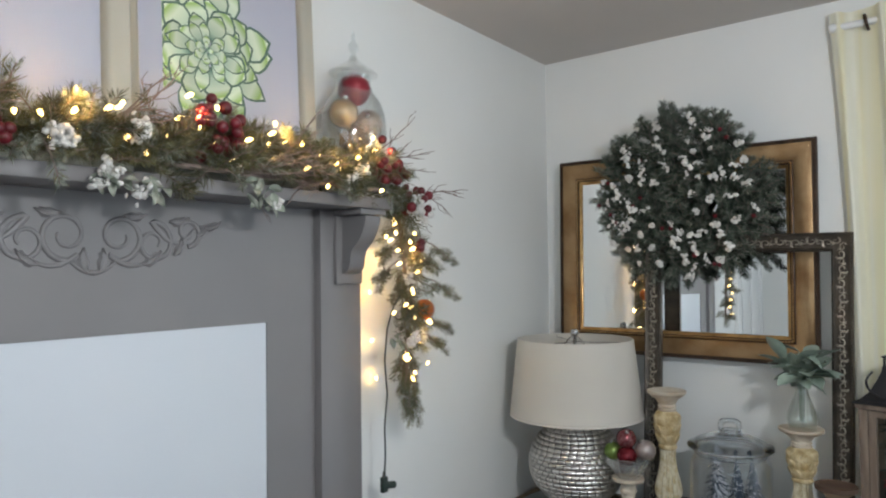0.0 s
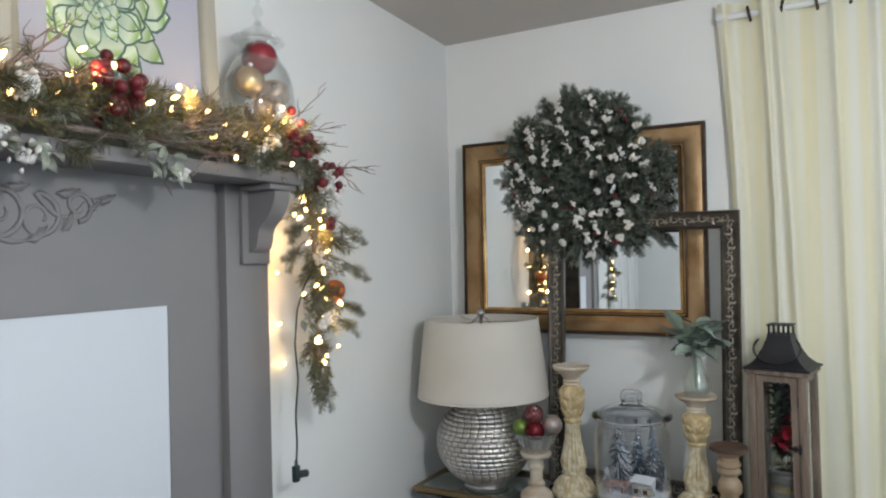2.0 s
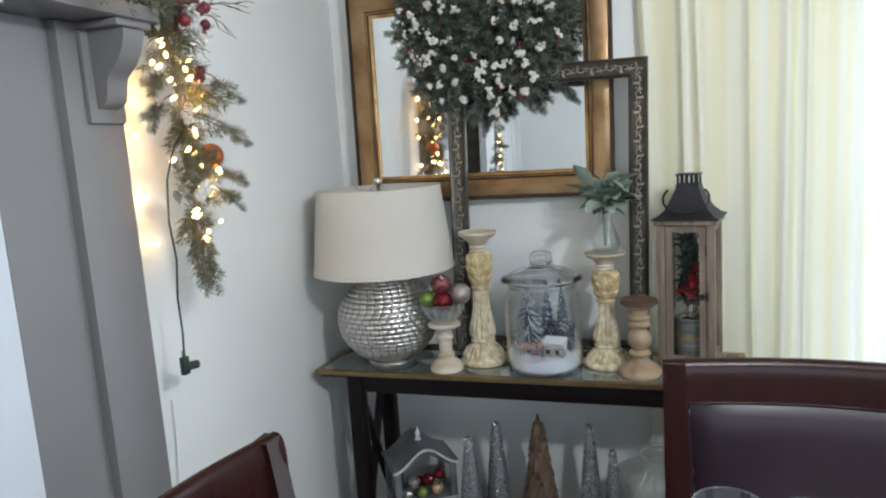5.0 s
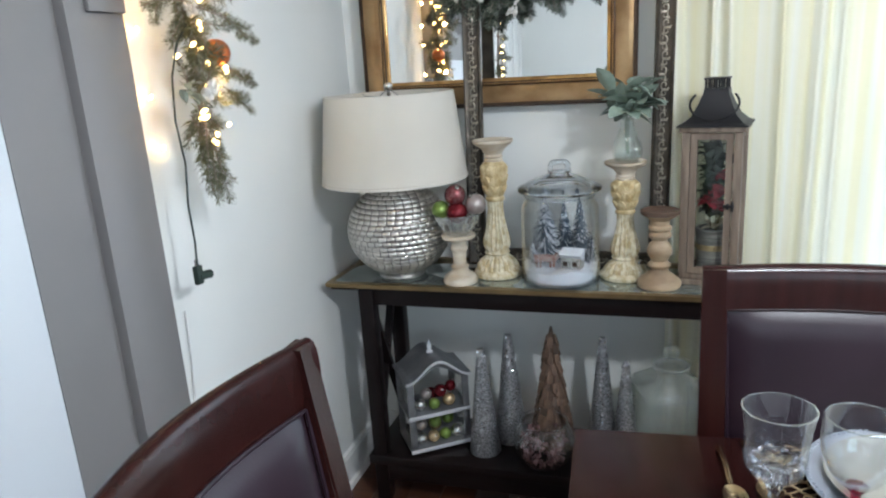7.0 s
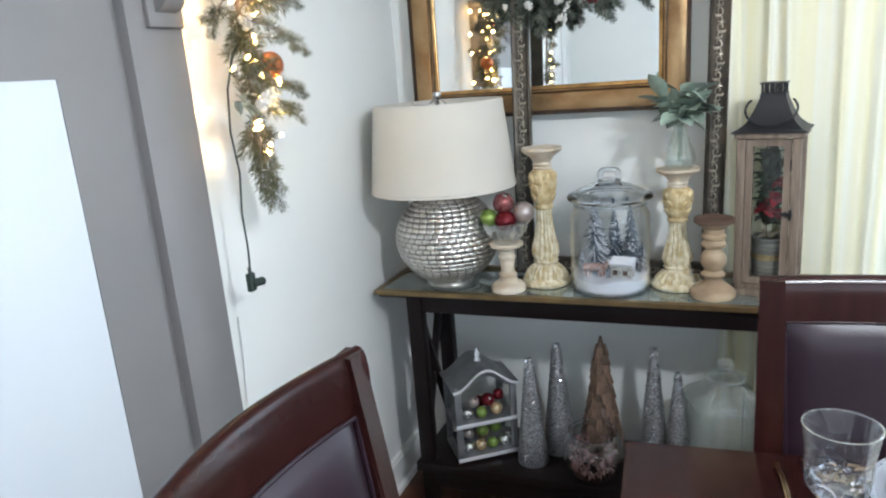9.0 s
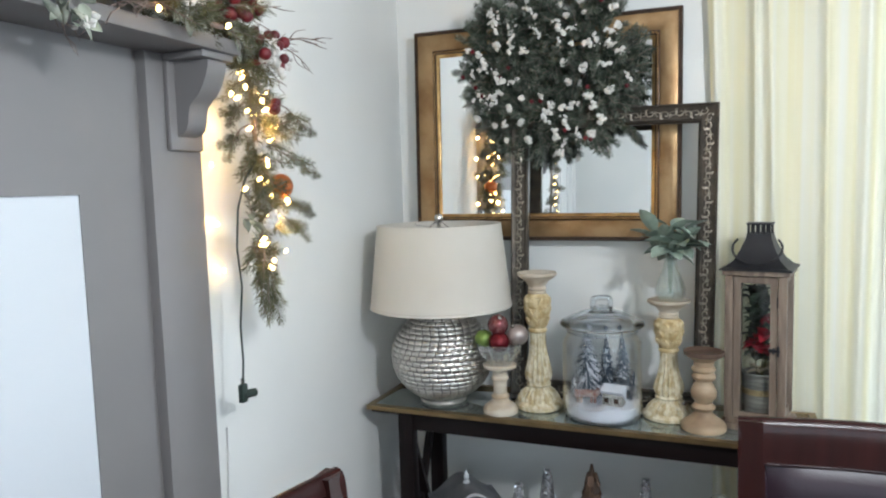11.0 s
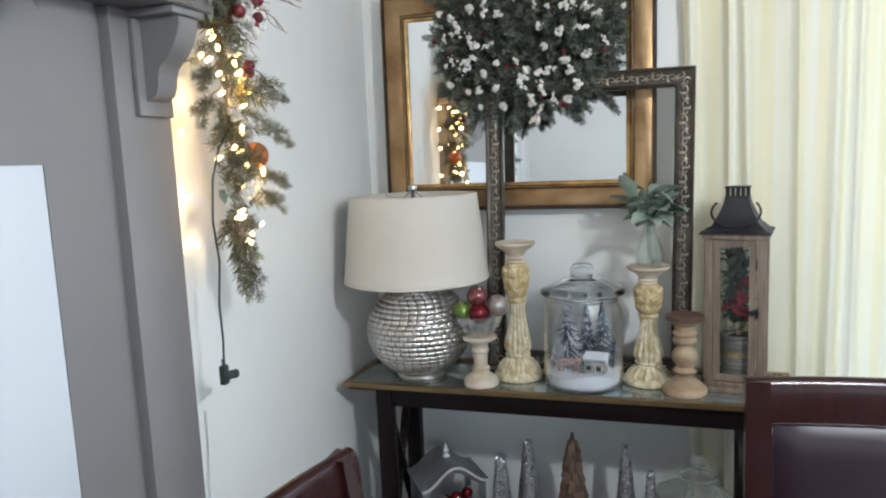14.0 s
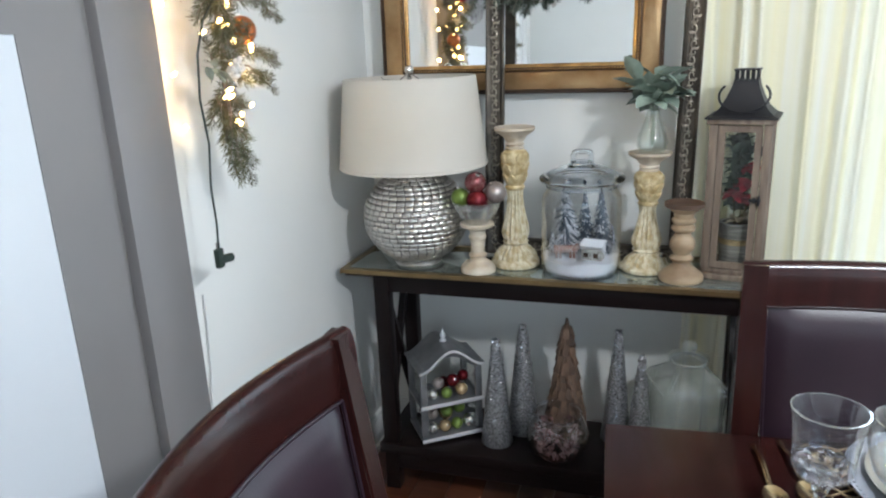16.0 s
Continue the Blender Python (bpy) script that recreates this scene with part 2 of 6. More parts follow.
CHARGER = material("grey_charger", (0.42, 0.45, 0.50), 0.35, 0.25, second=(0.36, 0.39, 0.44), scale=12)
CHINA = material("cream_china", (0.42, 0.41, 0.355), 0.18, second=(0.37, 0.36, 0.31), scale=6)
JUTE = material("woven_jute", (0.42, 0.31, 0.17), 0.85, second=(0.18, 0.12, 0.06), scale=60, amount=0.9, bump=0.5, bump_scale=150)
GOLDCUT = material("gold_cutlery", (0.74, 0.58, 0.32), 0.2, 1.0)
PICFR = material("champagne_frame", (0.40, 0.385, 0.32), 0.4, 0.25, second=(0.32, 0.30, 0.235), scale=6, stretch=(1, 1, 0.2))
CANVAS = material("lavender_canvas", (0.39, 0.405, 0.475), 0.7, second=(0.355, 0.37, 0.445), scale=3, bump=0.2, bump_scale=300)
FERNP = material("painted_fern", (0.13, 0.16, 0.14), 0.7)


# ---- building helpers ----
def box(bm, x0, x1, y0, y1, z0, z1, bevel=0.0, seg=2):
    vs = [bm.verts.new((x, y, z)) for x in (x0, x1) for y in (y0, y1) for z in (z0, z1)]
    fs = [bm.faces.new([vs[i] for i in q]) for q in ((0, 1, 3, 2), (4, 6, 7, 5), (0, 4, 5, 1), (2, 3, 7, 6), (0, 2, 6, 4), (1, 5, 7, 3))]
    if bevel:
        es = list({e for f in fs for e in f.edges})
        bmesh.ops.bevel(bm, geom=es, offset=bevel, segments=seg, affect="EDGES", profile=0.5)
    return bm


def boxes(*rows, bevel=0.0):
    bm = bmesh.new()
    for r in rows:
        box(bm, *r, bevel=bevel)
    return bm


def lathe(profile, seg=32, mod=None, bm=None, at=(0, 0, 0), close=True):
    bm = bm or bmesh.new()
    rings = []
    for r, z in profile:
        ring = []
        for k in range(seg):
            th = 2 * math.pi * k / seg
            rr = mod(r, z, th) if mod else r
            ring.append(bm.verts.new((at[0] + rr * math.cos(th), at[1] + rr * math.sin(th), at[2] + z)))
        rings.append(ring)
    for a, b in zip(rings, rings[1:]):
        for k in range(seg):
            bm.faces.new((a[k], a[(k + 1) % seg], b[(k + 1) % seg], b[k]))
    if close:
        bm.faces.new(rings[0][::-1])
        bm.faces.new(rings[-1])
    return bm


def tube(points, radius, seg=6, bm=None, taper=1.0, squash=None):
    """A round bar along points. squash: (axis, factor) flattens it along a world axis."""
    bm = bm or bmesh.new()
    pts = [Vector(p) for p in points]
    rings = []
    for i, p in enumerate(pts):
        d = (pts[min(i + 1, len(pts) - 1)] - pts[max(i - 1, 0)]).normalized()
        side = d.cross(Vector((0.31, 0.17, 0.93)))
        side = (side if side.length > 0.05 else d.cross(Vector((1, 0, 0)))).normalized()
        up = d.cross(side)
        r = radius * (1 + (taper - 1) * i / max(1, len(pts) - 1))
        ring = []
        for k in range(seg):
            a = 2 * math.pi * k / seg
            o = side * (r * math.cos(a)) + up * (r * math.sin(a))
            if squash:
                o[squash[0]] *= squash[1]
            ring.append(bm.verts.new(p + o))
        rings.append(ring)
    for a, b in zip(rings, rings[1:]):
        for k in range(seg):
            bm.faces.new((a[k], a[(k + 1) % seg], b[(k + 1) % seg], b[k]))
    bm.faces.new(rings[0][::-1])
    bm.faces.new(rings[-1])
    return bm


def ball(bm, at, r, u=14, v=9, squash=1.0):
    prof = [(max(1e-4, r * math.sin(math.pi * k / v)), -r * squash * math.cos(math.pi * k / v)) for k in range(v + 1)]
    return lathe(prof, u, bm=bm, at=at)


def finish(name, bm, material, sharp=38):
    me = bpy.data.meshes.new(name)
    bmesh.ops.recalc_face_normals(bm, faces=bm.faces)
    bm.to_mesh(me)
    bm.free()
    for mt in material if isinstance(material, (list, tuple)) else (material,):
        me.materials.append(mt)
    me.polygons.foreach_set("use_smooth", [True] * len(me.polygons))
    me.set_sharp_from_angle(angle=radians(sharp))
    return me


def part(name, bm, material, parent, label="", m=None, sharp=38):
    ob = new(name, finish(name, bm, material, sharp))
    ob.parent = parent
    if m is not None:
        ob.matrix_local = m
    if label:
        ob["label"] = label
    return ob


def piece(name, me, parent, m):
    ob = new(name, me)
    ob.parent = parent
    ob.matrix_local = m
    return ob


def thing(name, label, category, m=None, group="", kind=""):
    ob = new(name)
    ob.empty_display_size = 0.05
    if m is not None:
        ob.matrix_world = m
    return tagged(ob, label, category, group, kind)


def single(name, bm, material, label, category, m=None, group="", kind="", sharp=38):
    ob = new(name, finish(name, bm, material, sharp))
    if m is not None:
        ob.matrix_world = m
    return tagged(ob, label, category, group, kind)


def ring_frame(w, h, rows):
    """A mitred frame in the x-z plane round (0, 0), facing -y. rows: (inset from the outer edge, proud of the back)."""
    bm = bmesh.new()
    loops = []
    for inset, proud in rows:
        a, b = w / 2 - inset, h / 2 - inset
        loops.append([bm.verts.new(p) for p in ((-a, -proud, -b), (a, -proud, -b), (a, -proud, b), (-a, -proud, b))])
    for p, q in zip(loops, loops[1:] + loops[:1]):
        for k in range(4):
            bm.faces.new((p[k], p[(k + 1) % 4], q[(k + 1) % 4], q[k]))
    return bm


def bead_string(w, h, inset, proud, r, step):
    bm = bmesh.new()
    a, b = w / 2 - inset, h / 2 - inset
    for n, f in ((int(2 * a / step), lambda u: (-a + 2 * a * u, -b)), (int(2 * a / step), lambda u: (-a + 2 * a * u, b)),
                 (int(2 * b / step), lambda u: (-a, -b + 2 * b * u)), (int(2 * b / step), lambda u: (a, -b + 2 * b * u))):
        for i in range(n):
            x, z = f((i + 0.5) / n)
            ball(bm, (x, -proud, z), r, 6, 4)
    return bm


def hoop(r, z, thick, seg=56):
    return tube([(r * math.cos(a), r * math.sin(a), z) for a in np.linspace(0, 2 * math.pi, seg + 1)], thick, 8)


# ---- the room ----
WX, WY, EX, SY, CZ = -1.365, 2.62, 2.3, -2.0, 2.50
floor = thing("floor", "dark reddish brown wooden plank floor", "floor", kind="structure")
plank = finish("plank", boxes((0.0, 0.118, 0.0, 1.20, -0.02, 0.0), bevel=0.0015), FLOORW)
part("subfloor", boxes((WX - 0.15, EX + 0.15, SY - 0.15, WY + 0.15, -0.08, -0.021)), FLOORW, floor)
tagged(single("ceiling", boxes((-1.5, 3.9, -4.75, 0.15, 0.0, 0.1)), CEIL, "warm grey painted ceiling", "ceiling",
              pose(WX, WY, CZ + 0.006, -1.1, 0.0, 0), kind="structure"))
single("wall_west", boxes((WX - 0.12, WX, SY - 0.12, WY + 0.12, 0, 2.75)), WALL, "off-white painted wall behind the mantelpiece", "wall", kind="structure")
# the mirror wall with its window opening
W0, W1, Z0, Z1 = 0.12, 1.75, 0.08, 2.28
single("wall_north", boxes((WX, W0, WY, WY + 0.12, 0, 2.75), (W1, EX + 0.12, WY, WY + 0.12, 0, 2.75), (W0, W1, WY, WY + 0.12, 0, Z0),
                           (W0, W1, WY, WY + 0.12, Z1, 2.75)), WALL, "off-white painted wall with a curtained window", "wall", kind="structure")
V0, V1 = -1.15, 0.95
single("wall_east", boxes((EX, EX + 0.12, SY - 0.12, V0, 0, 2.75), (EX, EX + 0.12, V1, WY, 0, 2.75), (EX, EX + 0.12, V0, V1, 0, 0.85),
                          (EX, EX + 0.12, V0, V1, 2.25, 2.75)), WALL, "off-white painted wall with a window", "wall", kind="structure")
U0, U1 = -0.25, 1.75
single("wall_south", boxes((WX, U0, SY - 0.12, SY, 0, 2.75), (U1, EX, SY - 0.12, SY, 0, 2.75), (U0, U1, SY - 0.12, SY, 0, 0.9), (U0, U1, SY - 0.12, SY, 2.3, 2.75)), WALL,
       "off-white painted wall with a window", "wall", kind="structure")
bm = boxes((WX, WX + 0.016, 1.49, WY, 0, 0.115), (WX, WX + 0.013, 1.49, WY, 0.115, 0.128), (WX, WX + 0.03, 1.49, WY - 0.016, 0, 0.022))
single("baseboard", bm, TRIM, "white painted wooden baseboard with a shoe moulding", "baseboard", kind="structure")
single("baseboard", boxes((WX + 0.016, 0.12, WY - 0.016, WY, 0, 0.115), (WX + 0.016, 0.12, WY - 0.013, WY, 0.115, 0.128)), TRIM,
       "white painted wooden baseboard", "baseboard", kind="structure")
# the south window is unseen, added as an opening for the frontal light
for nm, m, a, lab in (("window_1", pose((W0 + W1) / 2, WY + 0.06, (Z0 + Z1) / 2), (W1 - W0, Z1 - Z0), "tall white glazed door behind the cream curtain"),
                      ("window_2", pose(EX + 0.06, (V0 + V1) / 2, 1.55, 0, 0, -90), (V1 - V0, 1.4), "white window with bright daylight"),
                      ("window_3", pose((U0 + U1) / 2, SY - 0.06, 1.6), (U1 - U0, 1.4), "unseen white window opposite the mirror, added for frontal light")):
    w = thing(nm, lab, "window", m, kind="structure")
    part("window_frame", ring_frame(a[0], a[1], [(0, -0.03), (0, 0.03), (0.05, 0.03), (0.05, -0.03)]), TRIM, w)
    part("glazing_bar", boxes((-a[0] / 2 + 0.05, a[0] / 2 - 0.05, -0.02, 0.02, -0.02, 0.02)), TRIM, w)
    for s in (-1, 1):
        p = part("pane", boxes((-a[0] / 2 + 0.05, a[0] / 2 - 0.05, -0.003, 0.003, min(s * 0.02, s * (a[1] / 2 - 0.05)), max(s * 0.02, s * (a[1] / 2 - 0.05)))), PANE, w)
        p.visible_shadow = False
single("backdrop", boxes((-3, 7, 5.0, 5.02, -1, 6)), glow("hazy_daylight", (0.78, 0.87, 1.0), 0.55), "pale hazy daylight outside the window", "backdrop", kind="structure")
# a plain panelled door on the mantel wall, seen in the mirror
door = thing("door_1", "white panelled door past the mantelpiece", "door", kind="structure")
part("door_leaf", boxes((WX, WX + 0.02, -1.75, -0.95, 0.01, 2.05)), TRIM, door)
for y0 in (-1.68, -1.32):
    for z0, z1 in ((0.2, 0.95), (1.1, 1.9)):
        part("door_panel", boxes((WX + 0.02, WX + 0.03, y0, y0 + 0.30, z0, z1), bevel=0.006), TRIM, door)
for y0 in (-1.85, -0.95):
    part("casing", boxes((WX, WX + 0.03, y0, y0 + 0.10, 0, 2.15), bevel=0.004), TRIM, door)

# ---- mantelpiece ----
mantel = thing("mantelpiece", "grey painted mantelpiece with carved scrollwork and white infill panel", "fireplace mantel")
MC, BX, PX = 0.738, -1.322, -1.305     # middle, board face, pilaster face
part("board", boxes((WX, BX, 0.178, 0.320, 0, 1.8145), (WX, BX, 1.156, 1.298, 0, 1.8145), (WX, BX, 0.320, 1.156, 1.529, 1.8145)), GREY, mantel)
part("infill_panel", boxes((WX, BX - 0.003, 0.320, 1.156, 0, 1.529)), PANEL, mantel, "smooth white infill panel")
for s in (1, -1):
    def y(a, b):
        return (a, b) if s > 0 else (2 * MC - b, 2 * MC - a)
    part("groove", boxes((WX, BX - 0.008, *y(1.298, 1.316), 0, 1.8145)), GREY, mantel)
    part("pilaster", boxes((WX, PX, *y(1.316, 1.462), 0, 1.8145), bevel=0.002), GREY, mantel)
    part("corbel_plate", boxes((PX, PX + 0.012, *y(1.362, 1.458), 1.617, 1.80), bevel=0.003), GREY, mantel)
    prof = [(0.088, 0.180), (0.088, 0.168), (0.083, 0.152), (0.074, 0.132), (0.060, 0.112), (0.046, 0.100), (0.036, 0.090), (0.031, 0.074), (0.029, 0.056), (0.024, 0.042), (0.014, 0.033), (0.003, 0.030)]
    bm = bmesh.new()
    a, b = y(1.382, 1.438)
    sides = [[bm.verts.new((PX + 0.012, yy, 1.80))] + [bm.verts.new((PX + 0.012 + dx, yy, 1.617 + dz)) for dx, dz in prof] + [bm.verts.new((PX + 0.012, yy, 1.645))] for yy in (a, b)]
    n = len(sides[0])
    bm.faces.new(sides[0])
    bm.faces.new(sides[1][::-1])
    for k in range(n):
        bm.faces.new((sides[0][k], sides[1][k], sides[1][(k + 1) % n], sides[0][(k + 1) % n]))
    part("corbel", bm, GREY, mantel)
    part("corbel_cap", boxes((PX, PX + 0.104, *y(1.362, 1.458), 1.80, 1.8145), bevel=0.003), GREY, mantel)
part("shelf", boxes((WX, -1.19, MC - 0.735, MC + 0.735, 1.815, 1.845), bevel=0.003), GREY, mantel)


def spiral(cy, cz, r0, r1, a0, turns, n=26):
    return [(cy + (r0 + (r1 - r0) * i / n) * math.cos(a0 + turns * 2 * math.pi * i / n), cz + (r0 + (r1 - r0) * i / n) * math.sin(a0 + turns * 2 * math.pi * i / n)) for i in range(n + 1)]


def leafs(bm, cy, cz, ang, length, width, sgn):
    """A carved acanthus leaf lying on the board."""
    n = 7
    mid = []
    for i in range(n + 1):
        u = i / n
        d = u * length
        cy2, cz2 = cy + sgn * d * math.cos(ang + 0.5 * u), cz + d * math.sin(ang + 0.5 * u)
        wd = width * math.sin(math.pi * min(1, u * 0.9 + 0.08)) * (1 + 0.25 * math.cos(u * 18))
        nx, nz = -math.sin(ang + 0.5 * u) * sgn, math.cos(ang + 0.5 * u)
        mid.append([bm.verts.new((BX + h, cy2 + nx * o * wd, cz2 + nz * o * wd)) for o, h in ((-1, -0.001), (-0.45, 0.006), (0, 0.003), (0.45, 0.006), (1, -0.001))])
    for p, q in zip(mid, mid[1:]):
        for k in range(4):
            bm.faces.new((p[k], p[k + 1], q[k + 1], q[k]))


for s in (1, -1):
    curves = [spiral(MC + s * 0.052, 1.728, 0.050, 0.014, math.pi * (1.5 if s > 0 else 1.5), s * 1.3),
              spiral(MC + s * 0.125, 1.716, 0.046, 0.012, math.pi * 0.5, -s * 1.35),
              spiral(MC + s * 0.205, 1.742, 0.032, 0.008, math.pi * 1.5, s * 1.3),
              [(MC + s * (0.0 + 0.05 * u), 1.655 + 0.03 * u * u) for u in np.linspace(0, 1, 8)],
              [(MC + s * (0.03 + 0.10 * u), 1.690 - 0.022 * math.sin(math.pi * u)) for u in np.linspace(0, 1, 10)],
              [(MC + s * (0.12 + 0.10 * u), 1.762 - 0.045 * math.sin(math.pi * u * 0.9)) for u in np.linspace(0, 1, 10)],
              [(MC + s * (0.235 + 0.04 * u), 1.752 + 0.012 * u) for u in np.linspace(0, 1, 5)]]
    for c in curves:
        part("scroll", tube([(BX + 0.001, a, b) for a, b in c], 0.0062, 8, taper=0.5, squash=(0, 0.7)), GREY, mantel, sharp=60)
    for cy, cz, an, ln, wd in ((0.01, 1.655, 0.9, 0.05, 0.014), (0.06, 1.772, -0.4, 0.05, 0.012), (0.10, 1.672, 0.1, 0.05, 0.012), (0.16, 1.765, -0.3, 0.05, 0.012),
                               (0.17, 1.69, 0.6, 0.045, 0.011), (0.24, 1.755, -0.2, 0.05, 0.011), (0.225, 1.735, 0.2, 0.04, 0.009)):
        bm = bmesh.new()
        leafs(bm, MC + s * cy, cz, an, ln, wd, s)
        part("carved_leaf", bm, GREY, mantel, sharp=60)

# ---- console table ----
TX0, TX1, TY0, TY1, TZ = -1.325, 0.03, 2.20, 2.535, 0.81
console = thing("console_table", "dark espresso console table with glass top and brass edge", "console table")
part("tabletop", boxes((TX0 + 0.012, TX1 - 0.012, TY0 + 0.012, TY1 - 0.004, TZ - 0.024, TZ - 0.005)), ESPRESSO, console)
part("glass_top", boxes((TX0 + 0.02, TX1 - 0.02, TY0 + 0.02, TY1 - 0.02, TZ - 0.005, TZ), bevel=0.001), TOPGLASS, console, "grey-green mirrored glass top")
part("brass_edge", ring_frame(TX1 - TX0, TY1 - TY0, [(0, 0.010), (0, 0.024), (0.02, 0.025), (0.02, 0.010)]), BRASSED, console, "aged brass edge band",
     pose((TX0 + TX1) / 2, (TY0 + TY1) / 2, TZ - 0.0235, -90))
part("apron", boxes((TX0 + 0.10, TX1 - 0.10, TY0 + 0.028, TY0 + 0.05, TZ - 0.078, TZ - 0.024), bevel=0.002), ESPRESSO, console)
part("apron", boxes((TX0 + 0.10, TX1 - 0.10, TY1 - 0.04, TY1 - 0.02, TZ - 0.078, TZ - 0.024), bevel=0.002), ESPRESSO, console)
for x0 in (TX0 + 0.105, TX1 - 0.155):
    for y0 in (TY0 + 0.018, TY1 - 0.062):
        part("leg", boxes((x0, x0 + 0.05, y0, y0 + 0.045, 0, TZ - 0.024), bevel=0.003), ESPRESSO, console)
    part("apron", boxes((x0 + 0.012, x0 + 0.038, TY0 + 0.063, TY1 - 0.062, TZ - 0.078, TZ - 0.024)), ESPRESSO, console)
    for a, b, k in ((0.20, TZ - 0.08, 0), (TZ - 0.08, 0.20, 0.0125)):
        xm = x0 + 0.0125 + k
        part("cross_brace", tube([(xm, TY0 + 0.05, a), (xm, TY1 - 0.05, b)], 0.017, 4), ESPRESSO, console)
part("lower_shelf", boxes((TX0 + 0.09, TX1 - 0.09, TY0 + 0.01, TY1 - 0.01, 0.145, 0.18), bevel=0.003), ESPRESSO, console)
part("lower_apron", boxes((TX0 + 0.155, TX1 - 0.155, TY0 + 0.022, TY0 + 0.042, 0.085, 0.145), bevel=0.002), ESPRESSO, console)

# ---- wall mirror ----
MW, MH = 0.914, 0.742
mirror = thing("wall_mirror", "rectangular wall mirror in a wide antique gold frame", "mirror", pose(-0.813, WY - 0.036, 1.700, -0.7, 0.35, 1.5))
part("backing", boxes((-MW / 2 + 0.01, MW / 2 - 0.01, -0.004, 0.006, -MH / 2 + 0.01, MH / 2 - 0.01)), DARKGILT, mirror)
part("mirror_glass", boxes((-MW / 2 + 0.09, MW / 2 - 0.09, -0.012, -0.004, -MH / 2 + 0.09, MH / 2 - 0.09)), SILVERED, mirror, "clear silvered mirror glass")
part("outer_edge", ring_frame(MW, MH, [(0, 0), (0, 0.024), (0.004, 0.030), (0.012, 0.030), (0.014, 0.024), (0.014, 0)]), DARKGILT, mirror)
part("gold_band", ring_frame(MW, MH, [(0.014, 0.0), (0.014, 0.026), (0.022, 0.029), (0.066, 0.021), (0.070, 0.017), (0.070, 0)]), GOLD, mirror)
part("inner_edge", ring_frame(MW, MH, [(0.070, 0), (0.070, 0.024), (0.076, 0.027), (0.083, 0.024), (0.083, 0)]), DARKGILT, mirror)
part("gilt_lip", ring_frame(MW, MH, [(0.083, 0), (0.083, 0.021), (0.090, 0.0185), (0.094, 0.0125), (0.094, 0)]), GOLDB, mirror)
part("beading", bead_string(MW, MH, 0.0065, 0.0305, 0.0042, 0.0095), DARKGILT, mirror)
part("beading", bead_string(MW, MH, 0.0765, 0.027, 0.0040, 0.009), GOLDB, mirror)

# ---- ornate empty frame leaning on the mirror ----
FW, FH = 0.640, 0.945
oframe = thing("decorative_frame", "empty ornate dark pewter picture frame leaning on the mirror", "picture frame",
               pose(-0.572, 2.470, TZ + FH / 2 + 0.001, -1.6, 0.9, 0))
part("moulding", ring_frame(FW, FH, [(0, 0), (0, 0.018), (0.006, 0.026), (0.012, 0.021), (0.046, 0.017), (0.052, 0.022), (0.058, 0.016), (0.058, 0)]), PEWTER, oframe)


def curl_mesh(flip):
    """One carved S-curl of the frame, lying along x."""
    bm = bmesh.new()
    for s, o, big in ((1, -0.009, 1.0), (-1, 0.012, 0.8)):
        pts = []
        for i in range(17):
            q = math.pi * (-0.35 + 2.1 * i / 16)
            r = (0.0140 - 0.0115 * i / 16) * big
            pts.append((o - s * r * 1.25 * math.cos(q), 0, flip * s * (r * math.sin(q) - 0.003)))
        tube(pts, 0.0026 * big, 5, bm, taper=0.5)
    for k in range(3):
        a = 0.5 + 0.6 * k
        tube([(0.004, 0, -flip * 0.002), (0.004 + 0.010 * math.cos(a), 0, -flip * (0.002 + 0.010 * math.sin(a)))], 0.0022, 5, bm, taper=0.3)
    return finish("curl", bm, PEWTERB, 70)


CURLS = (curl_mesh(1), curl_mesh(-1))
for upright, count in ((False, 13), (True, 20)):
    for s in (-1, 1):
        for i in range(count):
            u = (i + 0.5) / count - 0.5
            piece("curl", CURLS[i % 2], oframe, pose(s * (FW / 2 - 0.029), -0.0225, u * (FH - 0.07), 0, -90, 0) if upright else pose(u * (FW - 0.07), -0.0225, s * (FH / 2 - 0.029)))
part("outer_beading", bead_string(FW, FH, 0.004, 0.024, 0.0036, 0.008), PEWTER, oframe)

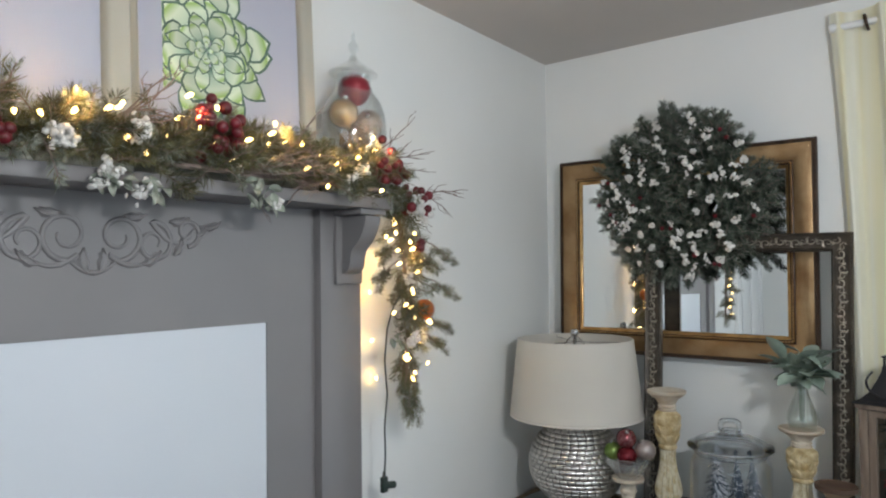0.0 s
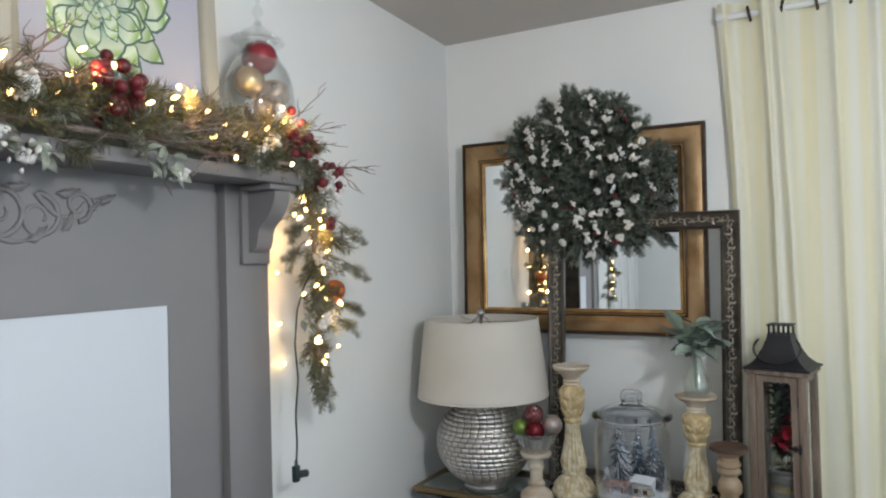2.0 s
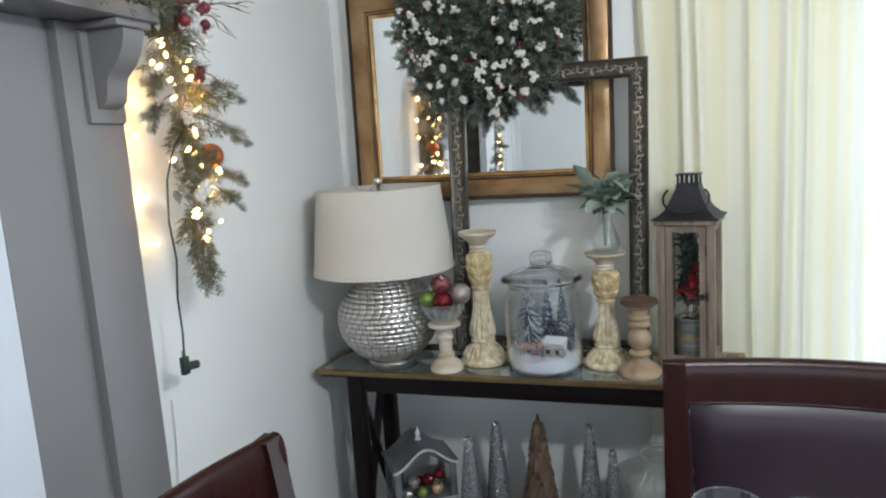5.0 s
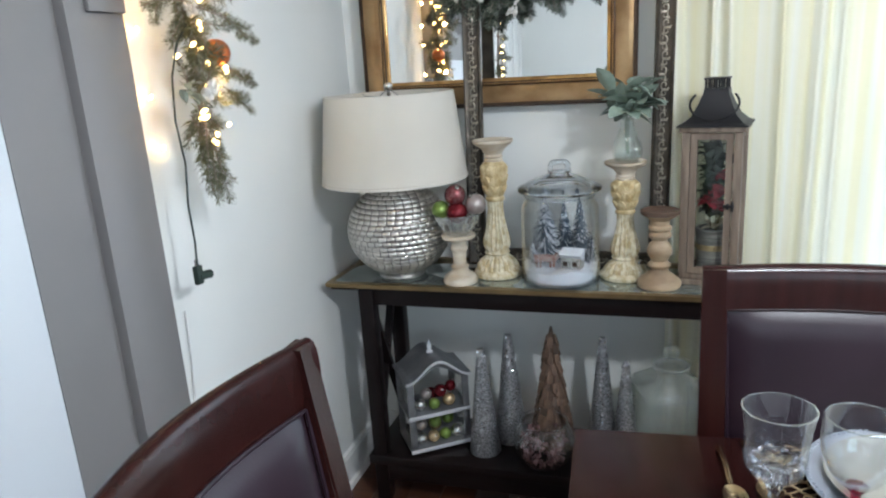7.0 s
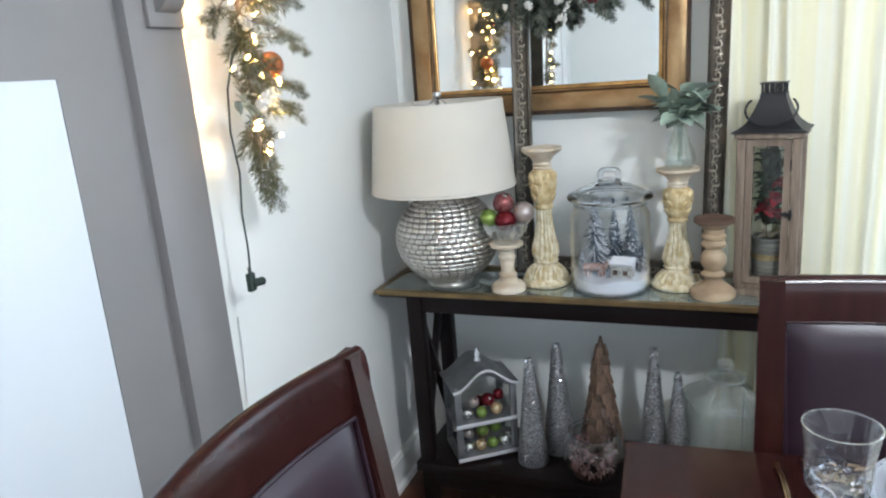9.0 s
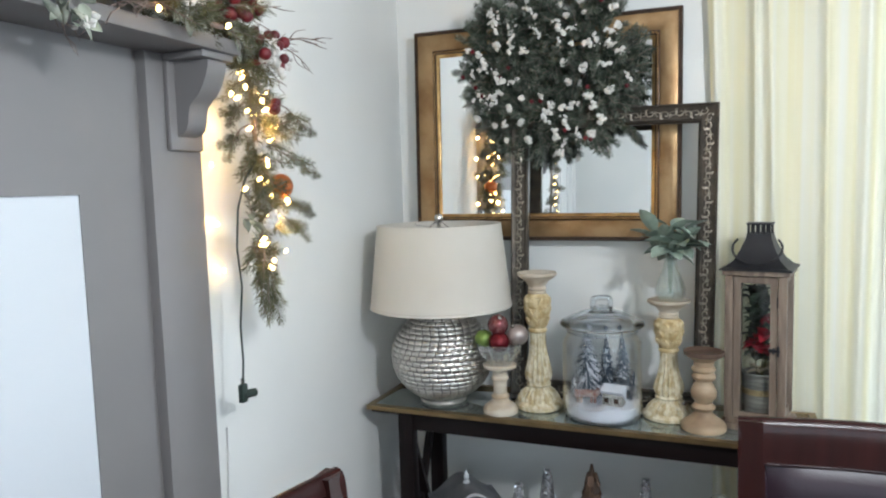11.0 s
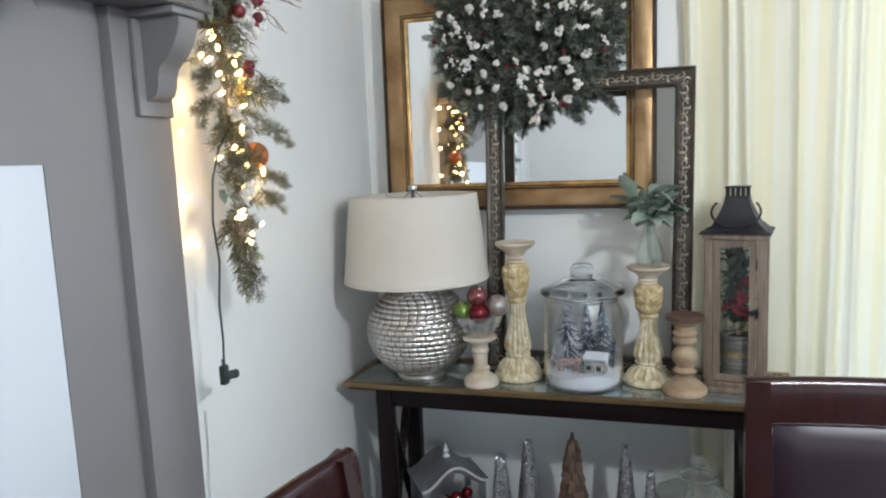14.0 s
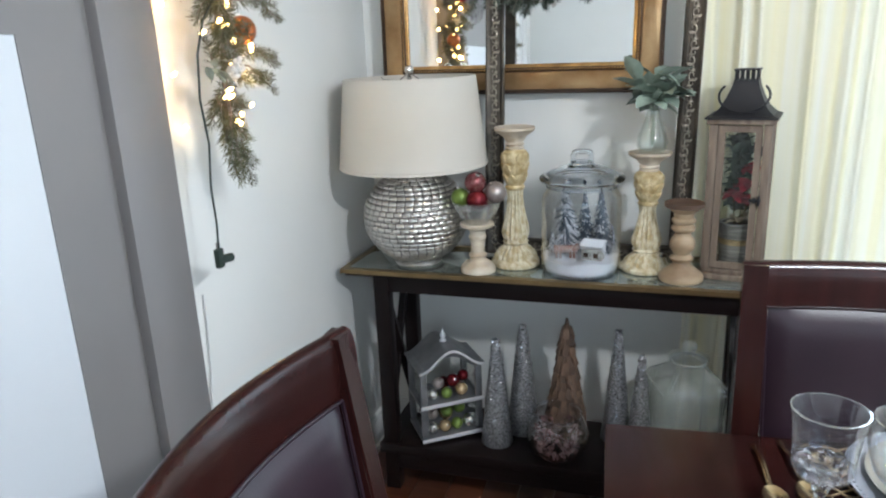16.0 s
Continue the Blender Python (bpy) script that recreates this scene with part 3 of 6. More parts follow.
# ---- curtain and rod ----
def curtain_sheet(x0, x1, z0, z1, y0, folds, seed):
    rnd = random.Random(seed)
    ph = [rnd.uniform(0, 6.28) for _ in range(6)]
    bm = bmesh.new()
    nx, nz = 320, 26
    grid = []
    # sharp standing pleats, unevenly spread, drifting a little on the way down
    pleats = [(c + rnd.uniform(-0.012, 0.012), rnd.uniform(0.018, 0.034), rnd.uniform(0.013, 0.028), rnd.uniform(-0.05, 0.05)) for c in (0.03, 0.19, 0.25, 0.44, 0.60, 0.68, 0.84, 0.95)]
    for j in range(nz + 1):
        v = j / nz
        row = []
        for i in range(nx + 1):
            u = i / nx
            w = 2 * math.pi * folds * (u + 0.018 * math.sin(5 * u * math.pi + ph[0]) * (1 - v))
            y = y0 + 0.013 * math.sin(w) + 0.004 * (1 - v) * math.sin(1.6 * w + ph[1]) + 0.0016 * math.sin(3 * w + ph[2] + 2 * v)
            for c, tall, wide, sway in pleats:
                e = (u - c - sway * (1 - v) - 0.004 * math.sin(4 * v + 30 * c)) / wide
                y -= tall * math.exp(-e * e)
            drift = 0.03 * (1 - v) * (u - 0.4) - 0.050 * v ** 4 * (1 - u) ** 2 + 0.006 * math.sin(3 * v + ph[3] + 6 * u)
            row.append(bm.verts.new((x0 + (x1 - x0) * u + drift, min(y, WY - 0.005), z0 + (z1 - z0) * v)))
        grid.append(row)
    for a, b in zip(grid, grid[1:]):
        for i in range(nx):
            bm.faces.new((a[i], a[i + 1], b[i + 1], b[i]))
    return bm


curtain = thing("curtain", "cream yellow grommet curtain hanging in soft folds", "curtain")
part("cloth", curtain_sheet(-0.255, 0.425, 0.02, 2.452, 2.582, 3.6, 4), CURTAIN, curtain, sharp=180)
RZ, RY = 2.405, 2.575
for i in range(7):
    ring = bmesh.new()
    c = (-0.205 + i * 0.098, RY, RZ)
    pts = [(c[0] + 0.004 * (1 if i % 2 else -1) * math.sin(a), c[1] + 0.022 * math.cos(a), c[2] + 0.022 * math.sin(a)) for a in np.linspace(0, 2 * math.pi, 21)]
    part("grommet", tube(pts, 0.005, 6, ring), DARKGILT, curtain, "dark metal grommet")
rod = thing("curtain_rod", "white curtain rod on wall brackets", "curtain rod")
part("rod", tube([(-0.285, RY, RZ), (1.85, RY, RZ)], 0.011, 12), TRIM, rod)
part("finial", lathe([(0.001, -0.014), (0.014, -0.01), (0.016, 0.0), (0.014, 0.01), (0.001, 0.014)], 16), TRIM, rod, m=pose(-0.295, RY, RZ, 0, 90, 0))
part("bracket", boxes((-0.292, -0.276, RY - 0.008, WY, RZ - 0.012, RZ + 0.008), (-0.296, -0.272, WY - 0.006, WY, RZ - 0.035, RZ + 0.03), bevel=0.002), TRIM, rod)

# ---- table lamp ----
LX, LY = -1.102, 2.335
lamp = thing("table_lamp", "table lamp with woven silver ball base and beige linen shade", "table lamp", pose(LX, LY, TZ))
RB, HB = 0.170, 0.153       # ball radius across and up
CBZ = 0.156


def lamp_ball(lat, r):
    return ((RB + r) * math.cos(lat), CBZ + (HB + r) * math.sin(lat))


base = part("ball_base", lathe([lamp_ball(-1.15 + 2.45 * k / 20, -0.003) for k in range(21)], 40), SILVERD, lamp, "dark seams of the woven metal ball")
part("foot_ring", lathe([(0.060, 0.0), (0.074, 0.0), (0.078, 0.006), (0.074, 0.013), (0.066, 0.021), (0.05, 0.023)], 40), SILVER, lamp)
rows, N = 20, 40
rest = bmesh.new()
for i in range(rows):
    l0, l1 = -1.08 + 2.3 * i / rows + 0.004, -1.08 + 2.3 * (i + 1) / rows - 0.004
    count = max(14, int(N * math.cos((l0 + l1) / 2)))
    dl = 2 * math.pi / count
    g = 0.0014 / (RB * math.cos((l0 + l1) / 2))

    def tile_mesh(bm, a0):
        """One cushioned tile of the ball, rolled over at its upper and lower edge."""
        lines = []
        for v, up in ((0.0, -0.0024), (0.12, 0.0002), (0.5, 0.0019), (0.88, 0.0002), (1.0, -0.0024)):
            line = []
            for lo_, sink in ((-dl / 2 + 0.9 * g, 0.0017), (-dl / 2 + 3.5 * g, 0.0), (dl / 2 - 3.5 * g, 0.0), (dl / 2 - 0.9 * g, 0.0017)):
                rr, zz = lamp_ball(l0 + (l1 - l0) * v, up - sink)
                line.append(bm.verts.new((rr * math.cos(a0 + lo_), rr * math.sin(a0 + lo_), zz)))
            lines.append(line)
        for p, q in zip(lines, lines[1:]):
            for k in range(3):
                bm.faces.new((p[k], p[k + 1], q[k + 1], q[k]))

    bm = bmesh.new()
    tile_mesh(bm, 0.0)
    me = finish("tile", bm, SILVER, 50)
    for k in range(count):
        a = dl * (k + 0.5 * (i % 2))
        if math.cos(a - radians(-70)) > 0.64:
            piece("tile", me, base, pose(0, 0, 0, 0, 0, math.degrees(a)))
        else:
            tile_mesh(rest, a)
tagged(part("tiles", rest, SILVER, base, sharp=50), kind="stuff")
part("neck", lathe([(0.028, 0.285), (0.022, 0.30), (0.014, 0.31), (0.014, 0.36), (0.02, 0.362), (0.02, 0.40), (0.012, 0.405)], 20), CHROME, lamp)
part("harp", tube([(0.055 * math.sin(a) * 1.05, 0, 0.37 + 0.115 * (1 - math.cos(a))) for a in np.linspace(0, math.pi, 14)], 0.002, 6), CHROME, lamp)
part("harp", tube([(-0.055 * math.sin(a) * 1.05, 0, 0.37 + 0.115 * (1 - math.cos(a))) for a in np.linspace(0, math.pi, 14)], 0.002, 6), CHROME, lamp)
S0, S1 = 0.320, 0.592
bm = bmesh.new()
lathe([(0.2335, S0), (0.2350, S0 + 0.002), (0.2045, S1 - 0.001), (0.203, S1), (0.2015, S1 - 0.001), (0.2318, S0 + 0.002), (0.2335, S0)], 72, bm=bm, close=False)
shade = part("shade", bm, LINEN, lamp, "tapered beige linen drum shade")
for r, z in ((0.2354, S0 + 0.005), (0.2052, S1 - 0.006)):
    part("trim_tape", lathe([(r - 0.0005, z - 0.005), (r + 0.0006, z - 0.004), (r + 0.0002, z + 0.004), (r - 0.0015, z + 0.005)], 72, close=False), LINEN, shade)
for a in (0.3, 2.4, 4.5):
    part("spider_arm", tube([(0, 0, S1 - 0.012), (0.19 * math.cos(a), 0.19 * math.sin(a), S1 - 0.012), (0.2025 * math.cos(a), 0.2025 * math.sin(a), S1 - 0.004)], 0.0016, 5), CHROME, shade)
part("finial", lathe([(0.006, S1 - 0.02), (0.007, S1), (0.004, S1 + 0.003), (0.009, S1 + 0.006), (0.0135, S1 + 0.014), (0.0145, S1 + 0.021), (0.011, S1 + 0.030), (0.004, S1 + 0.034)], 18), CHROME, lamp, "polished nickel ball finial")

# ---- candlesticks ----
def wave(n, z0, z1, depth, sharpness=1.0):
    return lambda r, z, th: r - depth * abs(math.sin(n * th / 2)) ** sharpness * r if z0 <= z <= z1 else r


def dense(profile, n=5):
    """The same profile with n steps between its points."""
    out = []
    for (r0, z0), (r1, z1) in zip(profile, profile[1:]):
        out += [(r0 + (r1 - r0) * k / n, z0 + (z1 - z0) * k / n) for k in range(n)]
    return out + [profile[-1]]


def carved_stick(m, h, label):
    """A tall carved stick: domed fluted foot, fluted shaft, leafy bulb, collar and drip pan. Its height is h."""
    k = h / 0.398
    c = thing("candlestick", label, "candlestick", m, group="candlesticks on the console")
    part("foot", lathe([(r, z * k) for r, z in ((0.070, 0), (0.076, 0.004), (0.077, 0.014), (0.070, 0.020), (0.070, 0.024), (0.066, 0.036), (0.056, 0.048), (0.042, 0.058), (0.036, 0.064))], 64,
                       wave(22, 0.022 * k, 0.058 * k, 0.15)), CREAMW, c)
    part("shaft", lathe([(r, z * k) for r, z in ((0.036, 0.064), (0.041, 0.070), (0.036, 0.076), (0.042, 0.086), (0.045, 0.10), (0.042, 0.118), (0.035, 0.14), (0.028, 0.17), (0.025, 0.20), (0.026, 0.222))], 64,
                       wave(16, 0.080 * k, 0.215 * k, 0.19)), CREAMW, c)
    def bulb(r, z, th):
        """Two tiers of overlapping carved leaves with a midrib each."""
        q = z / k
        if not 0.240 < q < 0.326:
            return r
        tier = min(2, int((q - 0.240) / 0.0287))
        v = (q - 0.240 - 0.0287 * tier) / 0.0287
        w = abs(((th * 8 / (2 * math.pi) + 0.5 * tier) % 1.0) - 0.5) * 2
        edge = 1.05 * math.sqrt(max(0.0, 1 - v ** 2))
        leaf = 0.04 + 0.09 * v - 0.05 * (1 - min(1, w * 5)) if w < edge else -0.10
        return r * (0.96 + leaf)
    part("bulb", lathe(dense([(r, z * k) for r, z in ((0.026, 0.222), (0.030, 0.226), (0.030, 0.232), (0.026, 0.236), (0.031, 0.244), (0.035, 0.254), (0.037, 0.264), (0.038, 0.274), (0.040, 0.284), (0.041, 0.294), (0.042, 0.304),
                                                (0.042, 0.314), (0.040, 0.322), (0.036, 0.330), (0.027, 0.336))]), 120, bulb), RUBBEDW, c, "golden rubbed bulb carved with leaves", sharp=75)
    part("collar", lathe([(r, z * k) for r, z in ((0.027, 0.336), (0.030, 0.340), (0.025, 0.345), (0.030, 0.350), (0.026, 0.356), (0.033, 0.366), (0.037, 0.372), (0.056, 0.384), (0.062, 0.390), (0.062, 0.397), (0.058, 0.398), (0.045, 0.393), (0.001, 0.392))], 48), PALEW, c,
         "worn whitewashed collar and drip pan")
    return c


carved_stick(pose(-0.779, 2.355, TZ, 0, 0, 15), 0.437, "tall carved candlestick in distressed cream paint")
carved_stick(pose(-0.382, 2.375, TZ, 0, 0, 50), 0.360, "carved cream candlestick carrying a glass bud vase")


def turned_stick(m, rows, mat, label):
    c = thing("candlestick", label, "candlestick", m, group="candlesticks on the console")
    n = len(rows) // 3
    part("foot", lathe(rows[:n + 1], 40), mat, c)
    part("stem", lathe(rows[n:2 * n + 2], 40), mat, c)
    part("cup", lathe(rows[2 * n + 1:], 40), mat, c)
    return c


dark = turned_stick(pose(-0.281, 2.292, TZ), [(0.058, 0), (0.062, 0.004), (0.063, 0.014), (0.058, 0.022), (0.040, 0.036), (0.026, 0.048), (0.024, 0.056), (0.031, 0.062), (0.033, 0.068), (0.028, 0.074), (0.022, 0.079), (0.026, 0.086),
                                          (0.034, 0.098), (0.036, 0.112), (0.031, 0.126), (0.022, 0.138), (0.022, 0.144), (0.032, 0.150), (0.034, 0.157), (0.030, 0.164), (0.026, 0.168), (0.033, 0.174), (0.033, 0.181),
                                          (0.027, 0.186), (0.028, 0.200), (0.036, 0.206), (0.050, 0.216), (0.053, 0.222), (0.053, 0.229), (0.048, 0.229), (0.040, 0.222), (0.001, 0.221)], BROWNW, "short turned brown wooden candlestick with dark cup")
part("cup_rim", lathe([(0.0480, 0.2150), (0.0545, 0.2190), (0.0550, 0.2300), (0.0500, 0.2310), (0.0420, 0.2250), (0.001, 0.2240)], 40), DARKBR, dark, "dark stained cup rim")
turned_stick(pose(-0.879, 2.262, TZ), [(0.050, 0), (0.054, 0.003), (0.055, 0.010), (0.052, 0.020), (0.042, 0.030), (0.030, 0.036), (0.026, 0.042), (0.026, 0.05), (0.029, 0.054), (0.026, 0.058), (0.021, 0.064), (0.021, 0.085),
                                          (0.023, 0.104), (0.027, 0.108), (0.027, 0.115), (0.024, 0.119), (0.023, 0.130), (0.028, 0.138), (0.044, 0.143), (0.051, 0.147), (0.052, 0.154), (0.050, 0.157), (0.001, 0.157)], PALEW, "short whitewashed candlestick under a glass bowl of ornaments")
BOWLGL = thin_glass("pressed_glass", (0.90, 0.91, 0.90), 1.0, 0.10, 0.14)
bowl = thing("glass_bowl", "small glass bowl heaped with red, green and rose ornaments", "bowl", pose(-0.879, 2.262, TZ + 0.1575))
part("bowl", lathe([(0.028, 0), (0.034, 0.0), (0.048, 0.018), (0.064, 0.045), (0.072, 0.066), (0.069, 0.066), (0.061, 0.046), (0.045, 0.020), (0.026, 0.006)], 48, lambda r, z, th: r * (1 + 0.05 * math.cos(12 * th) * (1 if z < 0.06 else 0.2)), close=False), BOWLGL, bowl, "pressed glass bowl", sharp=8)
part("rim", hoop(0.0705, 0.066, 0.0022, 40), THICK, bowl)


def ornament(at, r, mat, label, cap=True, ribs=0, parent=None, m=None):
    o = parent or thing("ornament", label, "ornament", pose(*at), group="")
    mod = (lambda rr, z, th: rr * (1 + 0.05 * math.cos(ribs * th))) if ribs else None
    prof = [(max(1e-4, r * math.sin(math.pi * k / 12)), -r * math.cos(math.pi * k / 12)) for k in range(13)]
    mm = m if m is not None else pose(0, 0, 0, random.uniform(-50, 50), random.uniform(-50, 50), 0)
    part("ball", lathe(prof, 28 if not ribs else ribs * 4, mod), mat, o, m=mm)
    if cap:
        part("cap", lathe([(r * 0.2, r * 0.94), (r * 0.2, r * 1.14), (r * 0.12, r * 1.18)], 12), CHROME, o, m=mm)
    return o


CHECK = material("red_diamond_ornament", (0.15, 0.009, 0.014), 0.22, 0.55, second=(0.28, 0.15, 0.15), scale=110, amount=0.8)
b0 = TZ + 0.1575
ornament((-0.880, 2.255, b0 + 0.124), 0.033, CHECK, "shiny red ornament with a diamond pattern")
ornament((-0.874, 2.245, b0 + 0.072), 0.033, REDORN, "shiny dark red ball ornament")
ornament((-0.930, 2.262, b0 + 0.076), 0.029, GREENORN, "lime green ball ornament")
ornament((-0.822, 2.272, b0 + 0.092), 0.033, PINKORN, "rose silver glittered ball ornament")

# ---- glass jar with a snow scene ----
JX, JY = -0.572, 2.325
jar = thing("glass_jar", "clear glass cookie jar holding a snowy village scene", "glass jar", pose(JX, JY, TZ))
part("jar_body", lathe([(0.001, 0.004), (0.100, 0.003), (0.113, 0.009), (0.119, 0.022), (0.120, 0.10), (0.120, 0.225), (0.117, 0.243), (0.109, 0.257), (0.104, 0.266), (0.104, 0.276), (0.101, 0.276), (0.101, 0.266), (0.106, 0.255), (0.114, 0.242),
                        (0.117, 0.225), (0.117, 0.028), (0.110, 0.013), (0.098, 0.009), (0.001, 0.009)], 64, close=False), GLASS, jar)
part("neck_band", hoop(0.1035, 0.2665, 0.0035), THICK, jar)
part("thick_base", hoop(0.1095, 0.0115, 0.0060), THICK, jar)
LIDGL = crystal("blue_grey_lid_glass", (0.91, 0.94, 0.97))
lid = part("lid", lathe([(0.001, 0.3225), (0.030, 0.3205), (0.055, 0.313), (0.080, 0.303), (0.098, 0.292), (0.103, 0.279), (0.112, 0.278), (0.121, 0.281), (0.1255, 0.286), (0.1255, 0.292), (0.121, 0.297), (0.108, 0.300), (0.100, 0.306), (0.082, 0.314), (0.056, 0.325), (0.034, 0.331), (0.028, 0.334), (0.001, 0.335)], 64, close=False),
           LIDGL, jar, "domed glass lid with a thick rim")
part("knob_collar", hoop(0.027, 0.3355, 0.0042, 28), LIDGL, lid)
knob = bmesh.new()
pts = []
for q in np.linspace(-0.35, math.pi + 0.35, 26):
    cq, sq = math.cos(q), math.sin(q)
    pts.append((0.026 * math.copysign(abs(cq) ** 0.55, cq), 0, 0.347 + 0.020 * math.copysign(abs(sq) ** 0.55, sq)))
tube(pts, 0.0080, 10, knob)
part("knob", knob, THICK, lid, "thick squarish glass loop knob", m=pose(0, 0, 0, 0, 0, 12))
bm = bmesh.new()
for r, zz in ((0.1135, 0.013),):
    ring_prev = None
    for k in range(11):
        rr = 0.1125 * (1 - k / 10) + 0.0005
        ring = [bm.verts.new((rr * math.cos(a), rr * math.sin(a), 0.058 + 0.018 * noise.noise(Vector((rr * 14 * math.cos(a), rr * 14 * math.sin(a), 3))) + 0.016 * math.sin(a) * rr / 0.11))
                for a in np.linspace(0, 2 * math.pi, 33)[:-1]]
        if ring_prev:
            for q in range(32):
                bm.faces.new((ring_prev[q], ring_prev[(q + 1) % 32], ring[(q + 1) % 32], ring[q]))
        else:
            low = [bm.verts.new((0.106 * math.cos(a), 0.106 * math.sin(a), 0.0105)) for a in np.linspace(0, 2 * math.pi, 33)[:-1]]
            for q in range(32):
                bm.faces.new((low[q], low[(q + 1) % 32], ring[(q + 1) % 32], ring[q]))
            bm.faces.new(low[::-1])
        ring_prev = ring
single("snow", bm, SNOW, "bed of white artificial snow inside the jar", "artificial snow", pose(JX, JY, TZ))
BRUSH = material("frosted_brush", (0.035, 0.055, 0.080), 0.8, second=(0.11, 0.14, 0.18), scale=60, amount=0.9)
for dx, dy, hh, rr, frost in ((-0.052, 0.020, 0.222, 0.058, 0.52), (0.006, 0.040, 0.185, 0.038, 0.14), (0.056, 0.025, 0.200, 0.040, 0.14), (0.090, 0.02, 0.085, 0.018, 0.3), (-0.088, 0.0, 0.06, 0.016, 0.4)):
    tr = thing("toy_tree", "snow-dusted blue-grey bottle brush tree in the jar" if frost > 0.5 else "dark blue-grey bottle brush tree in the snow", "toy tree", pose(JX + dx, JY + dy, TZ + 0.05), group="toy trees in the jar")
    part("trunk", tube([(0, 0, 0), (0, 0, hh)], 0.003, 6), TWIG, tr)
    rnd = random.Random(int(hh * 1000))
    bm, sn = bmesh.new(), bmesh.new()
    for k in range(int(1000 * hh / 0.16)):
        tier = rnd.randint(0, 8)
        u = min(0.99, (tier + rnd.random() ** 2 * 0.9) / 9)
        a = rnd.uniform(0, 6.283)
        r = rr * (1 - u) * rnd.uniform(0.6, 1.15) * (1.12 - 0.3 * ((u * 9) % 1)) + 0.004
        z = 0.012 + u * (hh - 0.012)
        p, q = Vector((0, 0, z + 0.01)), Vector((r * math.cos(a), r * math.sin(a), z - r * 0.10))
        w = Vector((-math.sin(a), math.cos(a), 0.4)) * 0.0015
        to = sn if rnd.random() < frost else bm
        start = p.lerp(q, 0.45 if to is sn else 0.0)
        to.faces.new([to.verts.new(c) for c in (start - w, start + w, q + w, q - w)])
    part("bristles", bm, BRUSH, tr)
    part("snow_dusting", sn, SNOW, tr, "white snow on the bristles")
cot = thing("toy_cottage", "tiny white cottage with snowy roof in the jar", "toy house", pose(JX + 0.042, JY - 0.052, TZ + 0.055, 0, 0, -12) @ Matrix.Scale(1.15, 4))
part("walls", boxes((-0.026, 0.026, -0.016, 0.016, 0, 0.028), bevel=0.001), material("toy_walls", (0.50, 0.49, 0.45), 0.7, second=(0.22, 0.21, 0.19), scale=160, amount=0.9), cot)
bm = bmesh.new()
tube([(-0.03, 0, 0.034), (0.03, 0, 0.034)], 0.021, 3, bm)
part("roof", bm, SNOW, cot)
for x in (-0.014, 0.012):
    part("window", boxes((x - 0.006, x + 0.006, -0.0175, -0.0161, 0.008, 0.02)), DARKGILT, cot)
bm = bmesh.new()
tube([(-0.024, 0, 0.018), (0.0, 0, 0.020), (0.022, 0, 0.019), (0.030, 0, 0.028)], 0.010, 8, bm, taper=0.7)
for x in (-0.018, -0.010, 0.012, 0.020):
    tube([(x, 0, 0.014), (x, 0, -0.002)], 0.003, 5, bm)
single("toy_figure", bm, material("toy_red_brown", (0.22, 0.075, 0.045), 0.5, second=(0.45, 0.40, 0.37), scale=90, amount=0.8), "small plain red-brown figurine standing in the snow", "figurine", pose(JX - 0.040, JY - 0.058, TZ + 0.058, 0, 0, 8) @ Matrix.Scale(1.35, 4))

# ---- bud vase and sage sprig ----
VASEGL = thin_glass("vase_glass", (0.92, 0.94, 0.92), 1.0, 0.015, 0.09)
vase = single("bud_vase", lathe([(0.028, 0.0), (0.034, 0.002), (0.041, 0.018), (0.043, 0.034), (0.038, 0.056), (0.028, 0.082), (0.020, 0.105), (0.017, 0.122), (0.019, 0.128), (0.016, 0.122), (0.018, 0.105), (0.026, 0.082), (0.036, 0.056), (0.040, 0.034), (0.036, 0.012), (0.001, 0.010)], 60,
                         lambda r, z, th: r * (1 + 0.055 * abs(math.cos(5 * th)) - 0.03), close=False), VASEGL, "pear-shaped ribbed clear glass bud vase", "vase", pose(-0.378, 2.375, TZ + 0.3555), sharp=14)
plant = thing("sage_plant", "artificial grey-green sage sprigs in the bud vase", "artificial plant", pose(-0.378, 2.375, TZ + 0.36))


def leaf_mesh(name, length, width, mat, curl=0.25):
    bm = bmesh.new()
    rows = []
    for i in range(8):
        u = i / 7
        w = width * math.sin(math.pi * min(0.985, 0.04 + u * 0.96)) ** 0.75
        z = curl * length * (u - u * u * 1.3)
        rows.append([bm.verts.new((u * length, o * w, z + abs(o) * w * 0.35)) for o in (-1, -0.5, 0, 0.5, 1)])
    for p, q in zip(rows, rows[1:]):
        for k in range(4):
            bm.faces.new((p[k], p[k + 1], q[k + 1], q[k]))
    return finish(name, bm, mat, 180)


